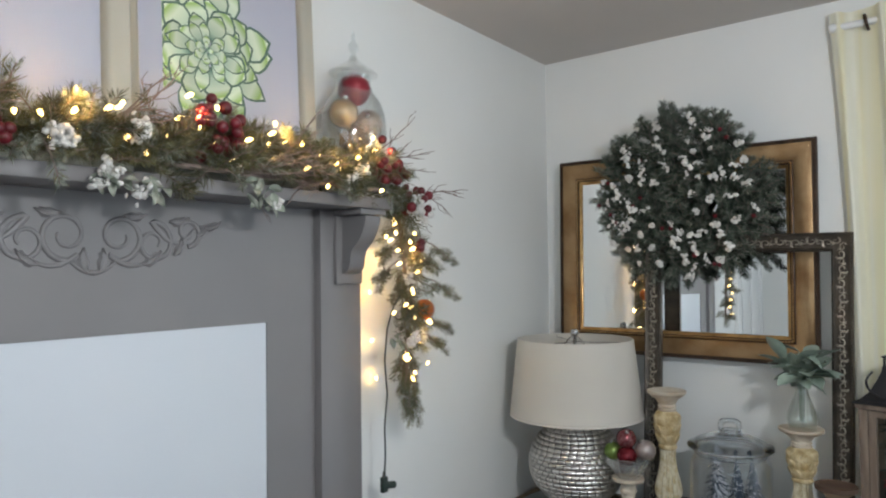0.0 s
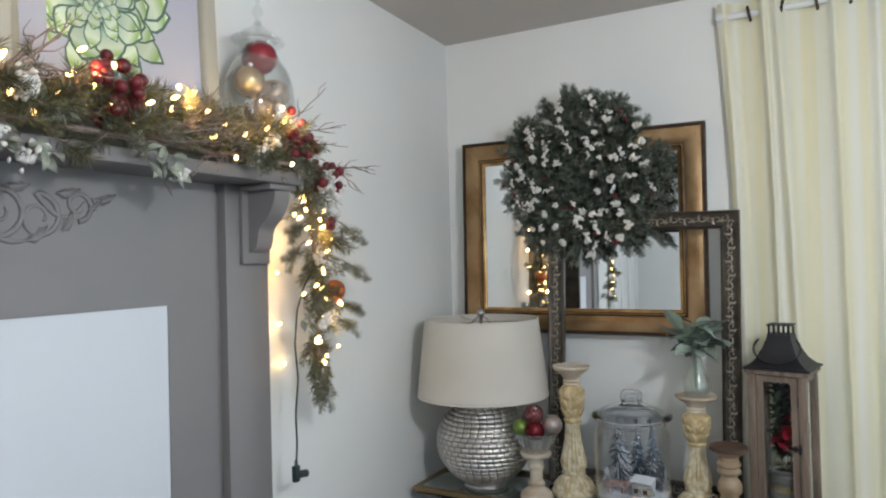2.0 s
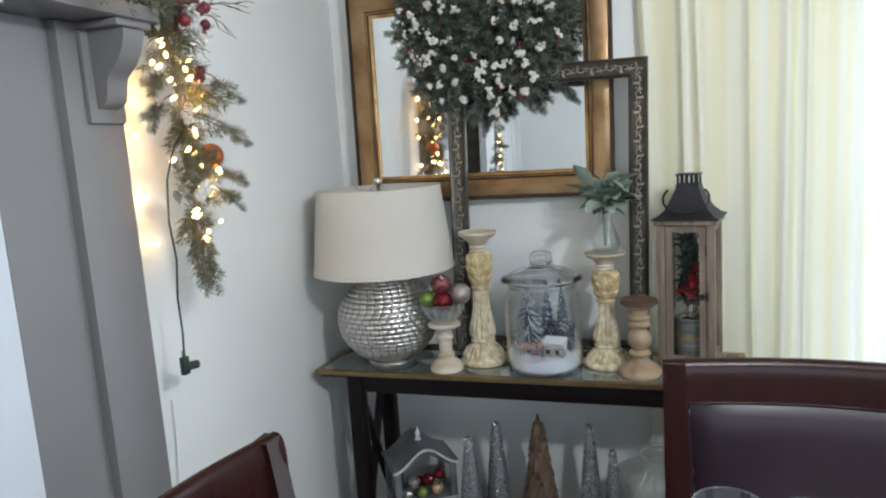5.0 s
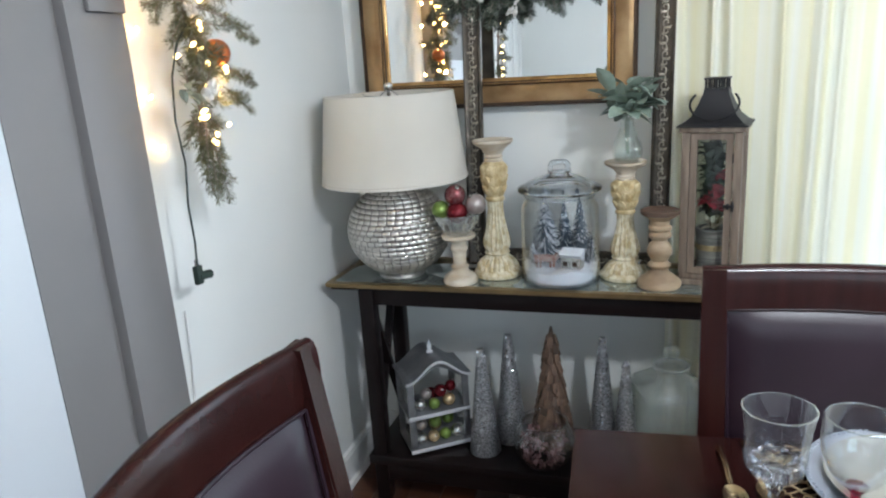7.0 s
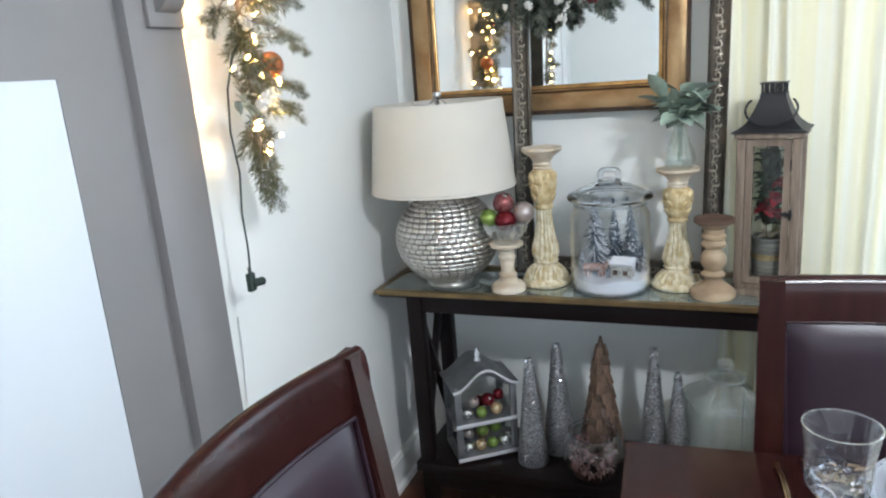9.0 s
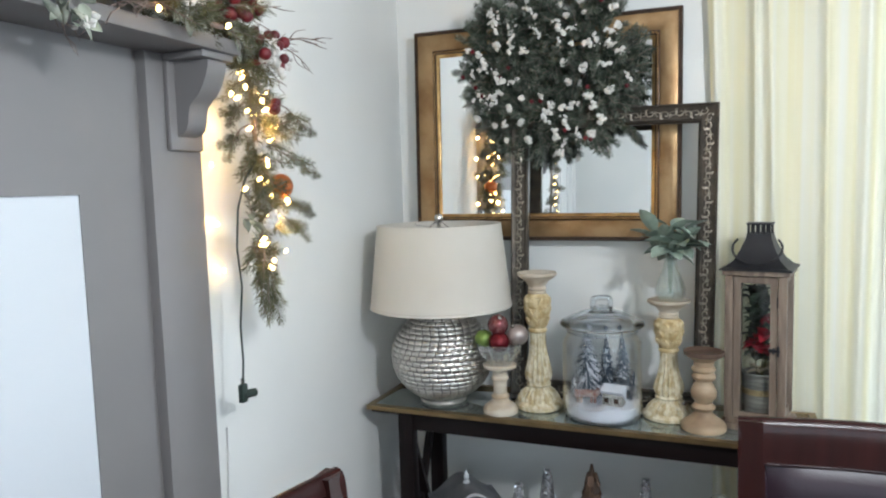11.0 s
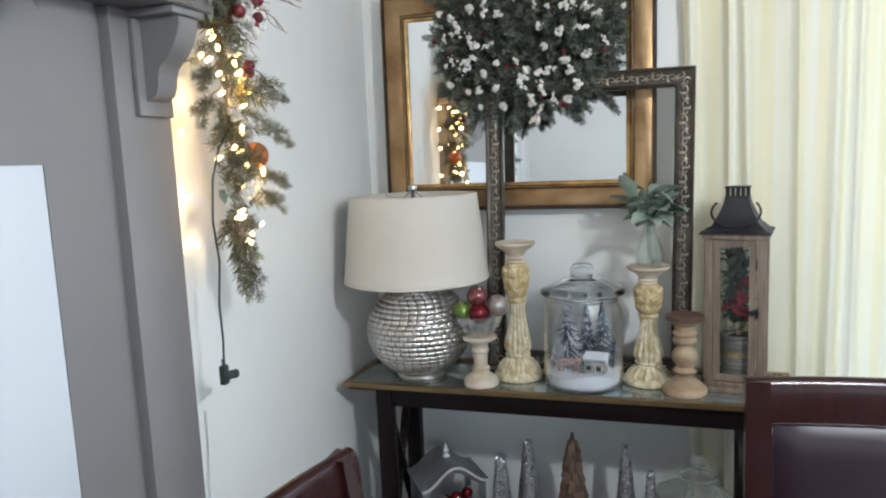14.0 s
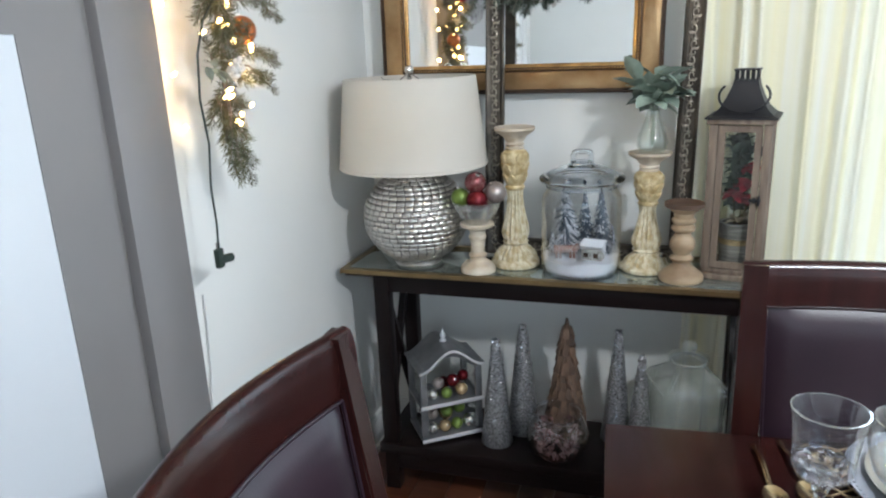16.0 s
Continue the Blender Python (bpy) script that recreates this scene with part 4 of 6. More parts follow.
lm = [leaf_mesh("leaf", 0.075, 0.023, LEAF), leaf_mesh("leaf", 0.095, 0.026, LEAF, 0.15), leaf_mesh("leaf", 0.06, 0.021, LEAF, 0.4)]
rnd = random.Random(5)
for s in range(7):
    a = 2 * math.pi * s / 7 + rnd.uniform(-0.3, 0.3)
    tip = Vector((0.045 * math.cos(a), 0.045 * math.sin(a), 0.175 + 0.045 * (s % 3) / 2))
    part("stem", tube([(0.004 * math.cos(a), 0.004 * math.sin(a), 0.02), (0.006 * math.cos(a), 0.006 * math.sin(a), 0.12), tip], 0.0022, 5), LEAF, plant)
    for k in range(6):
        u = k / 5
        p = Vector((0.006 * math.cos(a), 0.006 * math.sin(a), 0.135)).lerp(tip, u)
        piece("leaf", rnd.choice(lm), plant, pose(*p, rnd.uniform(-25, 25), rnd.uniform(-65, 22), math.degrees(a) + rnd.uniform(-75, 75)))

# ---- lantern ----
lant = thing("lantern", "weathered wooden candle lantern with black metal roof and glass door", "lantern", pose(-0.134, 2.392, TZ, 0, 0, -11))
A, H0, H1 = 0.069, 0.03, 0.443
part("base", boxes((-A - 0.022, A + 0.022, -A - 0.022, A + 0.022, 0, 0.016), (-A - 0.008, A + 0.008, -A - 0.008, A + 0.008, 0.016, H0), bevel=0.002), LANTW, lant)
for sx in (-1, 1):
    for sy in (-1, 1):
        part("post", boxes((sx * A - 0.011, sx * A + 0.011, sy * A - 0.011, sy * A + 0.011, H0, H1), bevel=0.0015), LANTW, lant)
part("cornice", boxes((-A - 0.018, A + 0.018, -A - 0.018, A + 0.018, H1, H1 + 0.014), bevel=0.002), LANTW, lant)
for sx in (-1, 1):
    for z0 in (H0, H1 - 0.022):
        part("side_rail", boxes((sx * A - 0.005, sx * A + 0.005, -A + 0.011, A - 0.011, z0, z0 + 0.022)), LANTW, lant)
    part("side_pane", boxes((sx * A - 0.001, sx * A + 0.001, -A + 0.011, A - 0.011, H0 + 0.022, H1 - 0.022)), PANE, lant)
part("back_pane", boxes((-A + 0.011, A - 0.011, A - 0.001, A + 0.001, H0, H1)), PANE, lant)
ld = part("door", ring_frame(2 * A - 0.026, H1 - H0 - 0.006, [(0, 0), (0, 0.012), (0.018, 0.012), (0.018, 0)]), LANTW, lant, "hinged wooden door with a pane", pose(0, -A + 0.004, (H0 + H1) / 2))
part("door_pane", boxes((-A + 0.030, A - 0.030, -0.005, -0.003, -(H1 - H0) / 2 + 0.020, (H1 - H0) / 2 - 0.020)), PANE, ld)
part("latch", boxes((A - 0.034, A - 0.004, -0.018, -0.012, -0.004, 0.004), (A - 0.012, A - 0.006, -0.022, -0.012, -0.014, 0.014), (A - 0.024, A - 0.018, -0.022, -0.012, -0.008, 0.008), bevel=0.001), BLACKM, ld, "black metal latch")
part("hinge", boxes((A - 0.014, A - 0.008, -0.014, -0.012, 0.12, 0.15)), BLACKM, ld)


def square_loft(rows):
    bm = bmesh.new()
    loops = [[bm.verts.new((sx * a, sy * a, z)) for sx, sy in ((-1, -1), (1, -1), (1, 1), (-1, 1))] for a, z in rows]
    for p, q in zip(loops, loops[1:]):
        for k in range(4):
            bm.faces.new((p[k], p[(k + 1) % 4], q[(k + 1) % 4], q[k]))
    bm.faces.new(loops[0][::-1])
    bm.faces.new(loops[-1])
    return bm


roof = part("roof", square_loft([(A + 0.024, H1 + 0.014), (A + 0.024, H1 + 0.018), (A + 0.010, H1 + 0.023), (0.060, H1 + 0.042), (0.045, H1 + 0.072), (0.034, H1 + 0.100), (0.032, H1 + 0.110), (0.032, H1 + 0.115)]), BLACKM, lant, "flared black metal roof", sharp=25)
for k in range(5):
    for s in (-1, 1):
        part("vent_bar", boxes((-0.027 + k * 0.0135 - 0.003, -0.027 + k * 0.0135 + 0.003, s * 0.028 - 0.002, s * 0.028 + 0.002, H1 + 0.115, H1 + 0.140)), BLACKM, roof)
part("vent_cap", boxes((-0.033, 0.033, -0.033, 0.033, H1 + 0.140, H1 + 0.144)), BLACKM, roof)
part("handle", tube([(0.064 * math.cos(q), -0.058 + 0.020 * math.sin(q), H1 + 0.075 + 0.042 * math.sin(q)) for q in np.linspace(2.5, 2 * math.pi + 0.64, 30)], 0.0032, 6), BLACKM, lant, "black wire carrying handle")
pot = thing("potted_poinsettia", "small woven pot with red artificial poinsettia in the lantern", "artificial plant", pose(-0.132, 2.388, TZ + H0 + 0.001))
WEAVE = material("grey_weave", (0.30, 0.28, 0.26), 0.8, second=(0.10, 0.09, 0.085), scale=14, amount=0.9, stretch=(1, 1, 8), bump=0.5, bump_scale=90)
part("pot", lathe([(0.034, 0)] + [(0.042 + 0.006 * k / 24 + (0.0012 if k % 2 else 0), 0.125 * k / 24) for k in range(25)] + [(0.040, 0.125), (0.036, 0.11), (0.001, 0.11)], 40), WEAVE, pot)
part("ribbon", lathe([(0.0455, 0.062), (0.0478, 0.064), (0.0482, 0.078), (0.0465, 0.080)], 40), JUTE, pot)
REDPET = material("red_petal", (0.42, 0.018, 0.04), 0.55, second=(0.24, 0.01, 0.02), scale=30, random_tint=0.35)
pm = [leaf_mesh("petal", 0.040, 0.014, REDPET), leaf_mesh("petal", 0.032, 0.012, REDPET, 0.4)]
gm = leaf_mesh("leaf", 0.045, 0.012, PINED)
wm = leaf_mesh("leaf", 0.045, 0.010, PALEW, 0.3)
for fx, fy, fz in ((0.012, -0.02, 0.235), (-0.018, -0.012, 0.205), (0.028, 0.0, 0.275), (0.02, -0.03, 0.185)):
    part("stem", tube([(fx * 0.2, fy * 0.2, 0.10), (fx, fy, fz)], 0.0018, 5), PINE, pot)
    for k in range(15):
        piece("petal", rnd.choice(pm), pot, pose(fx, fy, fz, rnd.uniform(-20, 20), rnd.uniform(-50, 25), k * 24 + rnd.uniform(-15, 15)))
for k in range(150):
    piece("leaf", gm, pot, pose(rnd.uniform(-0.022, 0.022), rnd.uniform(0.0, 0.028), rnd.uniform(0.15, 0.36), 0, rnd.uniform(-70, 10), rnd.uniform(0, 360)))
for k in range(10):
    piece("leaf", wm, pot, pose(rnd.uniform(-0.01, 0.01), rnd.uniform(-0.02, 0.0), 0.125, 0, rnd.uniform(-50, 0), k * 36))
g = thing("ornament", "small clear glass ball ornament behind the candlesticks", "ornament", pose(-0.335, 2.325, TZ + 0.030))
part("ball", ball(bmesh.new(), (0, 0, 0), 0.03, 20, 12), GLASSD, g)
part("cap", lathe([(0.009, 0.027), (0.009, 0.036), (0.005, 0.038)], 12), CHROME, g)

# ---- evergreen sprigs ----
def sprig_mesh(name, length, needle, count, mats, frost, seed, width=0.0011, square=0.0):
    """A pine tip along +z: a woody stem with blades leaning outward; some of them frosted."""
    rnd = random.Random(seed)
    vs, fs, mi = [], [], []
    bend = rnd.uniform(-0.25, 0.25)

    def spine(u):
        return Vector((bend * length * u * u, 0, u * length))
    for k in range(6):
        a, b = spine(k / 6), spine((k + 1) / 6)
        for side in ((0.0016, 0), (0, 0.0016)):
            o = Vector((*side, 0))
            n = len(vs)
            vs += [a - o, a + o, b + o * 0.8, b - o * 0.8]
            fs.append((n, n + 1, n + 2, n + 3))
            mi.append(1)
    for k in range(count):
        u = 0.08 + 0.92 * (k + rnd.random()) / count
        p = spine(u)
        a = rnd.uniform(0, 2 * math.pi)
        out = Vector((math.cos(a), math.sin(a), 0))
        lean = rnd.uniform(0.35 - square, 1.05 - square) * (1 + 0.9 * u * u) + square * u ** 4
        d = (out + Vector((0, 0, lean))).normalized()
        ln = needle * rnd.uniform(0.65, 1.15) * (1 - 0.3 * u)
        s = d.cross(Vector((rnd.uniform(-1, 1), rnd.uniform(-1, 1), rnd.uniform(-1, 1)))).normalized() * width
        mid = p + d * ln * 0.55 - Vector((0, 0, ln * 0.04))
        n = len(vs)
        vs += [p, mid + s, p + d * ln, mid - s]
        fs.append((n, n + 1, n + 2, n + 3))
        mi.append(2 if rnd.random() < frost * (0.4 + u) else 0)
    me = bpy.data.meshes.new(name)
    me.from_pydata(vs, [], fs)
    for m in mats:
        me.materials.append(m)
    me.polygons.foreach_set("material_index", mi)
    return me


def cluster_mesh(name, seed, n, r, spread, mat):
    """A cotton tuft: several little lumps grown together."""
    rnd = random.Random(seed)
    bm = bmesh.new()
    for k in range(n):
        at = Vector((rnd.gauss(0, spread), rnd.gauss(0, spread), rnd.gauss(0, spread * 0.7)))
        rr = r * rnd.uniform(0.6, 1.15)
        b2 = bmesh.ops.create_icosphere(bm, subdivisions=1, radius=rr, matrix=Matrix.Translation(at) @ pose(0, 0, 0, rnd.uniform(0, 90), rnd.uniform(0, 90), 0) @ Matrix.Diagonal((1.25, 0.9, 0.7, 1)))
        for v in b2["verts"]:
            v.co += Vector((noise.noise(v.co * 160), noise.noise(v.co * 160 + Vector((7, 0, 0))), noise.noise(v.co * 160 + Vector((0, 9, 0))))) * rr * 0.45
    return finish(name, bm, mat, 60)


def aim(p, d, roll=0.0):
    return Matrix.Translation(p) @ Vector(d).to_track_quat("Z", "Y").to_matrix().to_4x4() @ pose(0, 0, 0, 0, 0, roll)


BERRYM = finish("berry", ball(bmesh.new(), (0, 0, 0), 0.0128, 12, 8), BERRY)
BULBM = finish("bulb", lathe([(0.0025, -0.005), (0.0040, 0.0), (0.0046, 0.005), (0.0034, 0.009), (0.0006, 0.012)], 8), BULB)
TUFTS = [cluster_mesh("cotton_tuft", s, 8, 0.0078, 0.0090, COTTON) for s in (1, 2, 3)]
GREENS = [sprig_mesh("sprig", 0.085, 0.040, 170, (PINE, TWIG, PINEF), 0.10, s, width=0.0008, square=0.2) for s in (1, 2, 3)]
FROSTS = [sprig_mesh("sprig", 0.085, 0.032, 150, (PINE, TWIG, PINEF), 0.5, s, width=0.0009, square=0.2) for s in (4, 5)]


def twig_spray(parent, at, aimed, length, seed, n=7):
    rnd = random.Random(seed)
    bm = bmesh.new()
    d0 = Vector(aimed).normalized()
    for k in range(n):
        p, d = Vector(at), (d0 + Vector([rnd.uniform(-0.45, 0.45) for _ in range(3)])).normalized()
        pts = [p.copy()]
        for i in range(6):
            d = (d + Vector([rnd.uniform(-0.28, 0.28) for _ in range(3)])).normalized()
            p = p + d * length / 6 * rnd.uniform(0.7, 1.1)
            p.x = max(p.x, WX + 0.012)
            pts.append(p.copy())
            if i in (2, 3, 4) and rnd.random() < 0.8:
                e = (d + Vector([rnd.uniform(-0.8, 0.8) for _ in range(3)])).normalized()
                q = [p.copy(), p + e * length * 0.12, p + (e + d).normalized() * length * 0.24]
                for c in q:
                    c.x = max(c.x, WX + 0.012)
                tube(q, 0.0012, 4, bm, taper=0.5)
        tube(pts, 0.0021, 5, bm, taper=0.4)
    return part("twig_spray", bm, TWIG, parent, "spray of bare brown twigs", sharp=180)


def berry_cluster(parent, at, n, spread, seed):
    rnd = random.Random(seed)
    for k in range(n):
        o = Vector((rnd.uniform(-0.5, 1), rnd.gauss(0, 0.6), rnd.gauss(0, 0.55))) * spread
        piece("berry", BERRYM, parent, pose(at[0] + o.x, at[1] + o.y, at[2] + o.z) @ Matrix.Scale(rnd.uniform(0.8, 1.15), 4))


def keep_off(p, d, ln):
    """Turns a sprig away from the wall and the shelf where its tip would pass into them."""
    d = Vector(d).normalized()
    if p.x + d.x * ln < WX + 0.02:
        d.x = abs(d.x) * 0.6
    return d.normalized()


def garland_run(g, pts, per_m, seed, spread, up):
    rnd = random.Random(seed)
    pts = [Vector(p) for p in pts]
    total = sum((b - a).length for a, b in zip(pts, pts[1:]))
    part("core", tube(pts, 0.006, 6), TWIG, g)
    for k in range(int(total * per_m)):
        s = rnd.random() * total
        for a, b in zip(pts, pts[1:]):
            if s <= (b - a).length:
                break
            s -= (b - a).length
        p = a.lerp(b, min(1, s / (b - a).length))
        along = (b - a).normalized()
        d = along * rnd.uniform(-0.7, 0.9) + Vector((rnd.uniform(-0.5, 1.0), rnd.uniform(-1, 1) * spread, rnd.uniform(-0.55, 1.0) * up - (0.25 if up < 0.5 else 0)))
        p = p + Vector((rnd.uniform(-0.02, 0.03), rnd.uniform(-0.02, 0.02), rnd.uniform(-0.01, 0.055 if up > 0.5 else 0.02)))
        sc = rnd.uniform(0.65, 1.1)
        d = keep_off(p, d, 0.11 * sc)
        if up > 0.5 and p.x + d.x * 0.12 * sc < -1.17 and p.z + d.z * 0.12 * sc < 1.86:
            d.z = abs(d.z) + 0.05
        piece("sprig", rnd.choice(GREENS + FROSTS + FROSTS[:rnd.randint(0, 1)]), g, aim(p, d, rnd.uniform(0, 360)) @ Matrix.Scale(sc, 4))


garland = thing("garland", "lit evergreen garland with berries, twigs and cotton on the mantel", "garland")
garland_run(garland, [(-1.235, 0.06, 1.875), (-1.225, 0.4, 1.882), (-1.215, 0.75, 1.885), (-1.225, 1.1, 1.882), (-1.232, 1.34, 1.885), (-1.235, 1.47, 1.875)], 205, 11, 0.6, 1.0)
garland_run(garland, [(-1.195, 0.08, 1.862), (-1.19, 0.5, 1.868), (-1.188, 0.9, 1.866), (-1.195, 1.42, 1.866)], 85, 15, 0.8, 0.85)
garland_run(garland, [(-1.235, 1.46, 1.880), (-1.24, 1.535, 1.84), (-1.25, 1.575, 1.76), (-1.26, 1.60, 1.62), (-1.262, 1.615, 1.50)], 150, 12, 0.62, 0.3)
garland_run(garland, [(-1.262, 1.615, 1.50), (-1.265, 1.605, 1.40), (-1.268, 1.598, 1.33)], 100, 19, 0.3, 0.3)
garland_run(garland, [(-1.235, 0.03, 1.880), (-1.24, -0.06, 1.84), (-1.25, -0.10, 1.76), (-1.26, -0.12, 1.62), (-1.265, -0.13, 1.46), (-1.27, -0.13, 1.345)], 75, 13, 0.9, 0.3)
for y_, z_ in ((0.577, 1.919), (0.629, 1.932), (0.686, 1.947), (0.712, 1.96), (0.722, 1.899), (0.76, 1.874), (0.845, 2.0), (0.823, 1.952), (0.911, 1.986), (0.907, 1.915), (0.984, 1.932), (1.057, 1.977), (1.038, 1.928),
               (1.142, 1.889), (1.238, 1.909), (1.21, 1.852), (1.366, 1.99), (1.395, 1.858), (0.34, 1.93), (0.44, 1.95), (0.25, 1.90), (0.14, 1.93)):
    piece("bulb", BULBM, garland, pose(-1.160, y_, z_, 70, 0, 90 + 40 * math.sin(y_ * 40)))
for x_, y_, z_ in ((-1.30, 1.498, 1.789), (-1.27, 1.53, 1.747), (-1.25, 1.662, 1.679), (-1.24, 1.626, 1.646), (-1.340, 1.535, 1.590), (-1.26, 1.543, 1.531), (-1.235, 1.605, 1.585), (-1.24, 1.597, 1.544), (-1.24, 1.668, 1.558),
                   (-1.24, 1.688, 1.494), (-1.26, 1.696, 1.373), (-1.340, 1.540, 1.450), (-1.342, 1.560, 1.338), (-1.25, 1.585, 1.40), (-1.27, 1.64, 1.60), (-1.25, 1.56, 1.67), (-1.25, 1.63, 1.47)):
    piece("bulb", BULBM, garland, pose(x_, y_, z_, 60, 0, 90 + 60 * math.sin(z_ * 50)))
rnd = random.Random(47)
for k in range(16):
    piece("bulb", BULBM, garland, pose(-1.185 + rnd.uniform(-0.02, 0.02), 0.55 + 0.055 * k + rnd.uniform(-0.02, 0.02), rnd.uniform(1.885, 1.965), 70, 0, rnd.uniform(40, 140)))
rnd = random.Random(31)
for k in range(20):
    u = rnd.random()
    piece("bulb", BULBM, garland, pose(-1.225 + rnd.uniform(-0.03, 0.015), 1.545 + 0.06 * u + rnd.uniform(-0.06, 0.07), 1.80 - 0.46 * u, 60, 0, rnd.uniform(0, 180)))
for k in range(9):
    piece("bulb", BULBM, garland, pose(-1.23, -0.12 + 0.05 * math.sin(k * 2.1), 1.78 - k * 0.05, 60, 0, 90))
berry_cluster(garland, (-1.172, 0.918, 1.965), 26, 0.050, 1)
berry_cluster(garland, (-1.172, 0.935, 1.915), 8, 0.03, 9)
berry_cluster(garland, (-1.190, 0.925, 1.905), 6, 0.03, 8)
berry_cluster(garland, (-1.185, 0.528, 1.89), 5, 0.02, 2)
berry_cluster(garland, (-1.185, 1.425, 1.920), 18, 0.045, 3)
berry_cluster(garland, (-1.195, 1.560, 1.845), 17, 0.042, 4)
berry_cluster(garland, (-1.21, 1.601, 1.731), 3, 0.015, 5)
for x_, y_, z_, n in ((-1.172, 0.687, 1.822, 3), (-1.168, 0.769, 1.802, 4), (-1.150, 0.601, 1.890, 6), (-1.150, 0.755, 1.91, 5), (-1.150, 1.295, 1.891, 5), (-1.17, 1.045, 1.816, 2), (-1.170, 1.545, 1.840, 6), (-1.172, 1.570, 1.812, 5), (-1.215, 1.572, 1.455, 5), (-1.24, 1.60, 1.63, 2), (-1.19, 0.98, 1.90, 2), (-1.23, 1.57, 1.765, 3)):
    rnd = random.Random(int(y_ * 1000))
    for k in range(n):
        piece("cotton_tuft", rnd.choice(TUFTS), garland, pose(x_ + rnd.uniform(-0.005, 0.012), y_ + rnd.uniform(-0.02, 0.02), z_ + rnd.uniform(-0.016, 0.016), rnd.uniform(0, 360), rnd.uniform(0, 360), 0))
# sprigs of frosted leaf that fall over the edge of the shelf
GREYL = [leaf_mesh("leaf", 0.030, 0.009, material("frosted_leaf", (0.31, 0.335, 0.27), 0.7, second=(0.16, 0.195, 0.15), scale=40, random_tint=0.3)), leaf_mesh("leaf", 0.04, 0.008, PINEF)]
for x_, y_, z_ in ((-1.175, 0.70, 1.835), (-1.17, 0.765, 1.825), (-1.172, 1.00, 1.835), (-1.168, 1.045, 1.82), (-1.19, 0.60, 1.89), (-1.18, 1.29, 1.88), (-1.19, 0.77, 1.92), (-1.19, 1.10, 1.91), (-1.22, 1.5, 1.86), (-1.235, 1.53, 1.46)):
    rnd = random.Random(int(y_ * 777))
    for k in range(10):
        piece("leaf", rnd.choice(GREYL), garland, pose(x_ + rnd.uniform(-0.005, 0.015), y_ + rnd.uniform(-0.03, 0.03), z_ + rnd.uniform(-0.03, 0.02), rnd.uniform(-60, 60), rnd.uniform(-10, 80), rnd.uniform(-80, 80)))
twig_spray(garland, (-1.205, 0.72, 1.94), (0.1, 1.0, 0.35), 0.20, 1, 12)
twig_spray(garland, (-1.185, 1.24, 1.885), (0.12, -1.0, 0.12), 0.20, 2, 12)
twig_spray(garland, (-1.185, 1.00, 1.875), (0.1, 1.0, 0.18), 0.18, 6, 12)
twig_spray(garland, (-1.21, 1.40, 1.945), (0.2, 1.0, 0.12), 0.20, 3, 7)
twig_spray(garland, (-1.19, 0.40, 1.92), (0.15, 1.0, 0.2), 0.16, 8, 10)
twig_spray(garland, (-1.18, 1.02, 1.87), (0.15, 1.0, 0.18), 0.24, 10, 12)
twig_spray(garland, (-1.215, 1.55, 1.865), (0.2, 1.0, -0.10), 0.18, 4, 6)
# single sprays that stand out from the hanging end
for y0, z0, y1, z1 in ((1.62, 1.75, 1.775, 1.685), (1.63, 1.64, 1.785, 1.575), (1.63, 1.52, 1.745, 1.475), (1.56, 1.68, 1.475, 1.632), (1.57, 1.73, 1.49, 1.70), (1.62, 1.47, 1.715, 1.43), (1.595, 1.35, 1.580, 1.262), (1.60, 1.36, 1.610, 1.255), (1.595, 1.40, 1.565, 1.33)):
    p, q = Vector((-1.25, y0, z0)), Vector((-1.235, y1, z1))
    part("stem", tube([p, p.lerp(q, 0.5) + Vector((0.005, 0, 0.012)), q], 0.002, 5), TWIG, garland)
    for k in range(4):
        w = (q - p).normalized()
        piece("sprig", random.Random(int(y1 * 1000) + k).choice(GREENS), garland, aim(p.lerp(q, 0.45 + 0.16 * k), w + Vector((0.3 * math.sin(k * 2.1), 0.35 * math.cos(k * 2.1), 0.35 * math.sin(k * 1.3))), k * 80) @ Matrix.Scale(0.62, 4))
part("ornament_ball", ball(bmesh.new(), (-1.238, 1.657, 1.537), 0.031, 24, 14), COPPER, garland, "shiny copper ball ornament")
part("light_cord", tube([(-1.25, 1.585, 1.60), (-1.255, 1.545, 1.555), (-1.258, 1.518, 1.49), (-1.260, 1.509, 1.40), (-1.255, 1.513, 1.31), (-1.259, 1.505, 1.22), (-1.256, 1.504, 1.14), (-1.257, 1.500, 1.085)], 0.0024, 6), WIRE, garland, "thin dark light cord")
plug = part("plug", boxes((-1.264, -1.250, 1.489, 1.509, 1.042, 1.085), bevel=0.003), WIRE, garland, "dark green plug at the cord's end")
part("socket", tube([(-1.257, 1.499, 1.060), (-1.252, 1.535, 1.056)], 0.010, 8), WIRE, plug)
part("prongs", boxes((-1.2585, -1.2555, 1.494, 1.496, 1.085, 1.10), (-1.2585, -1.2555, 1.502, 1.504, 1.085, 1.10)), CHROME, plug)
for y_, k in ((1.485, 0.02), (1.53, -0.03)):
    single("extension_cord", tube([(WX + 0.005, y_ + k * math.sin(z * 5), z) for z in np.linspace(0.13, 0.95, 14)], 0.0028, 6), TRIM, "thin white cord running down the wall", "cord", group="cords on the wall")

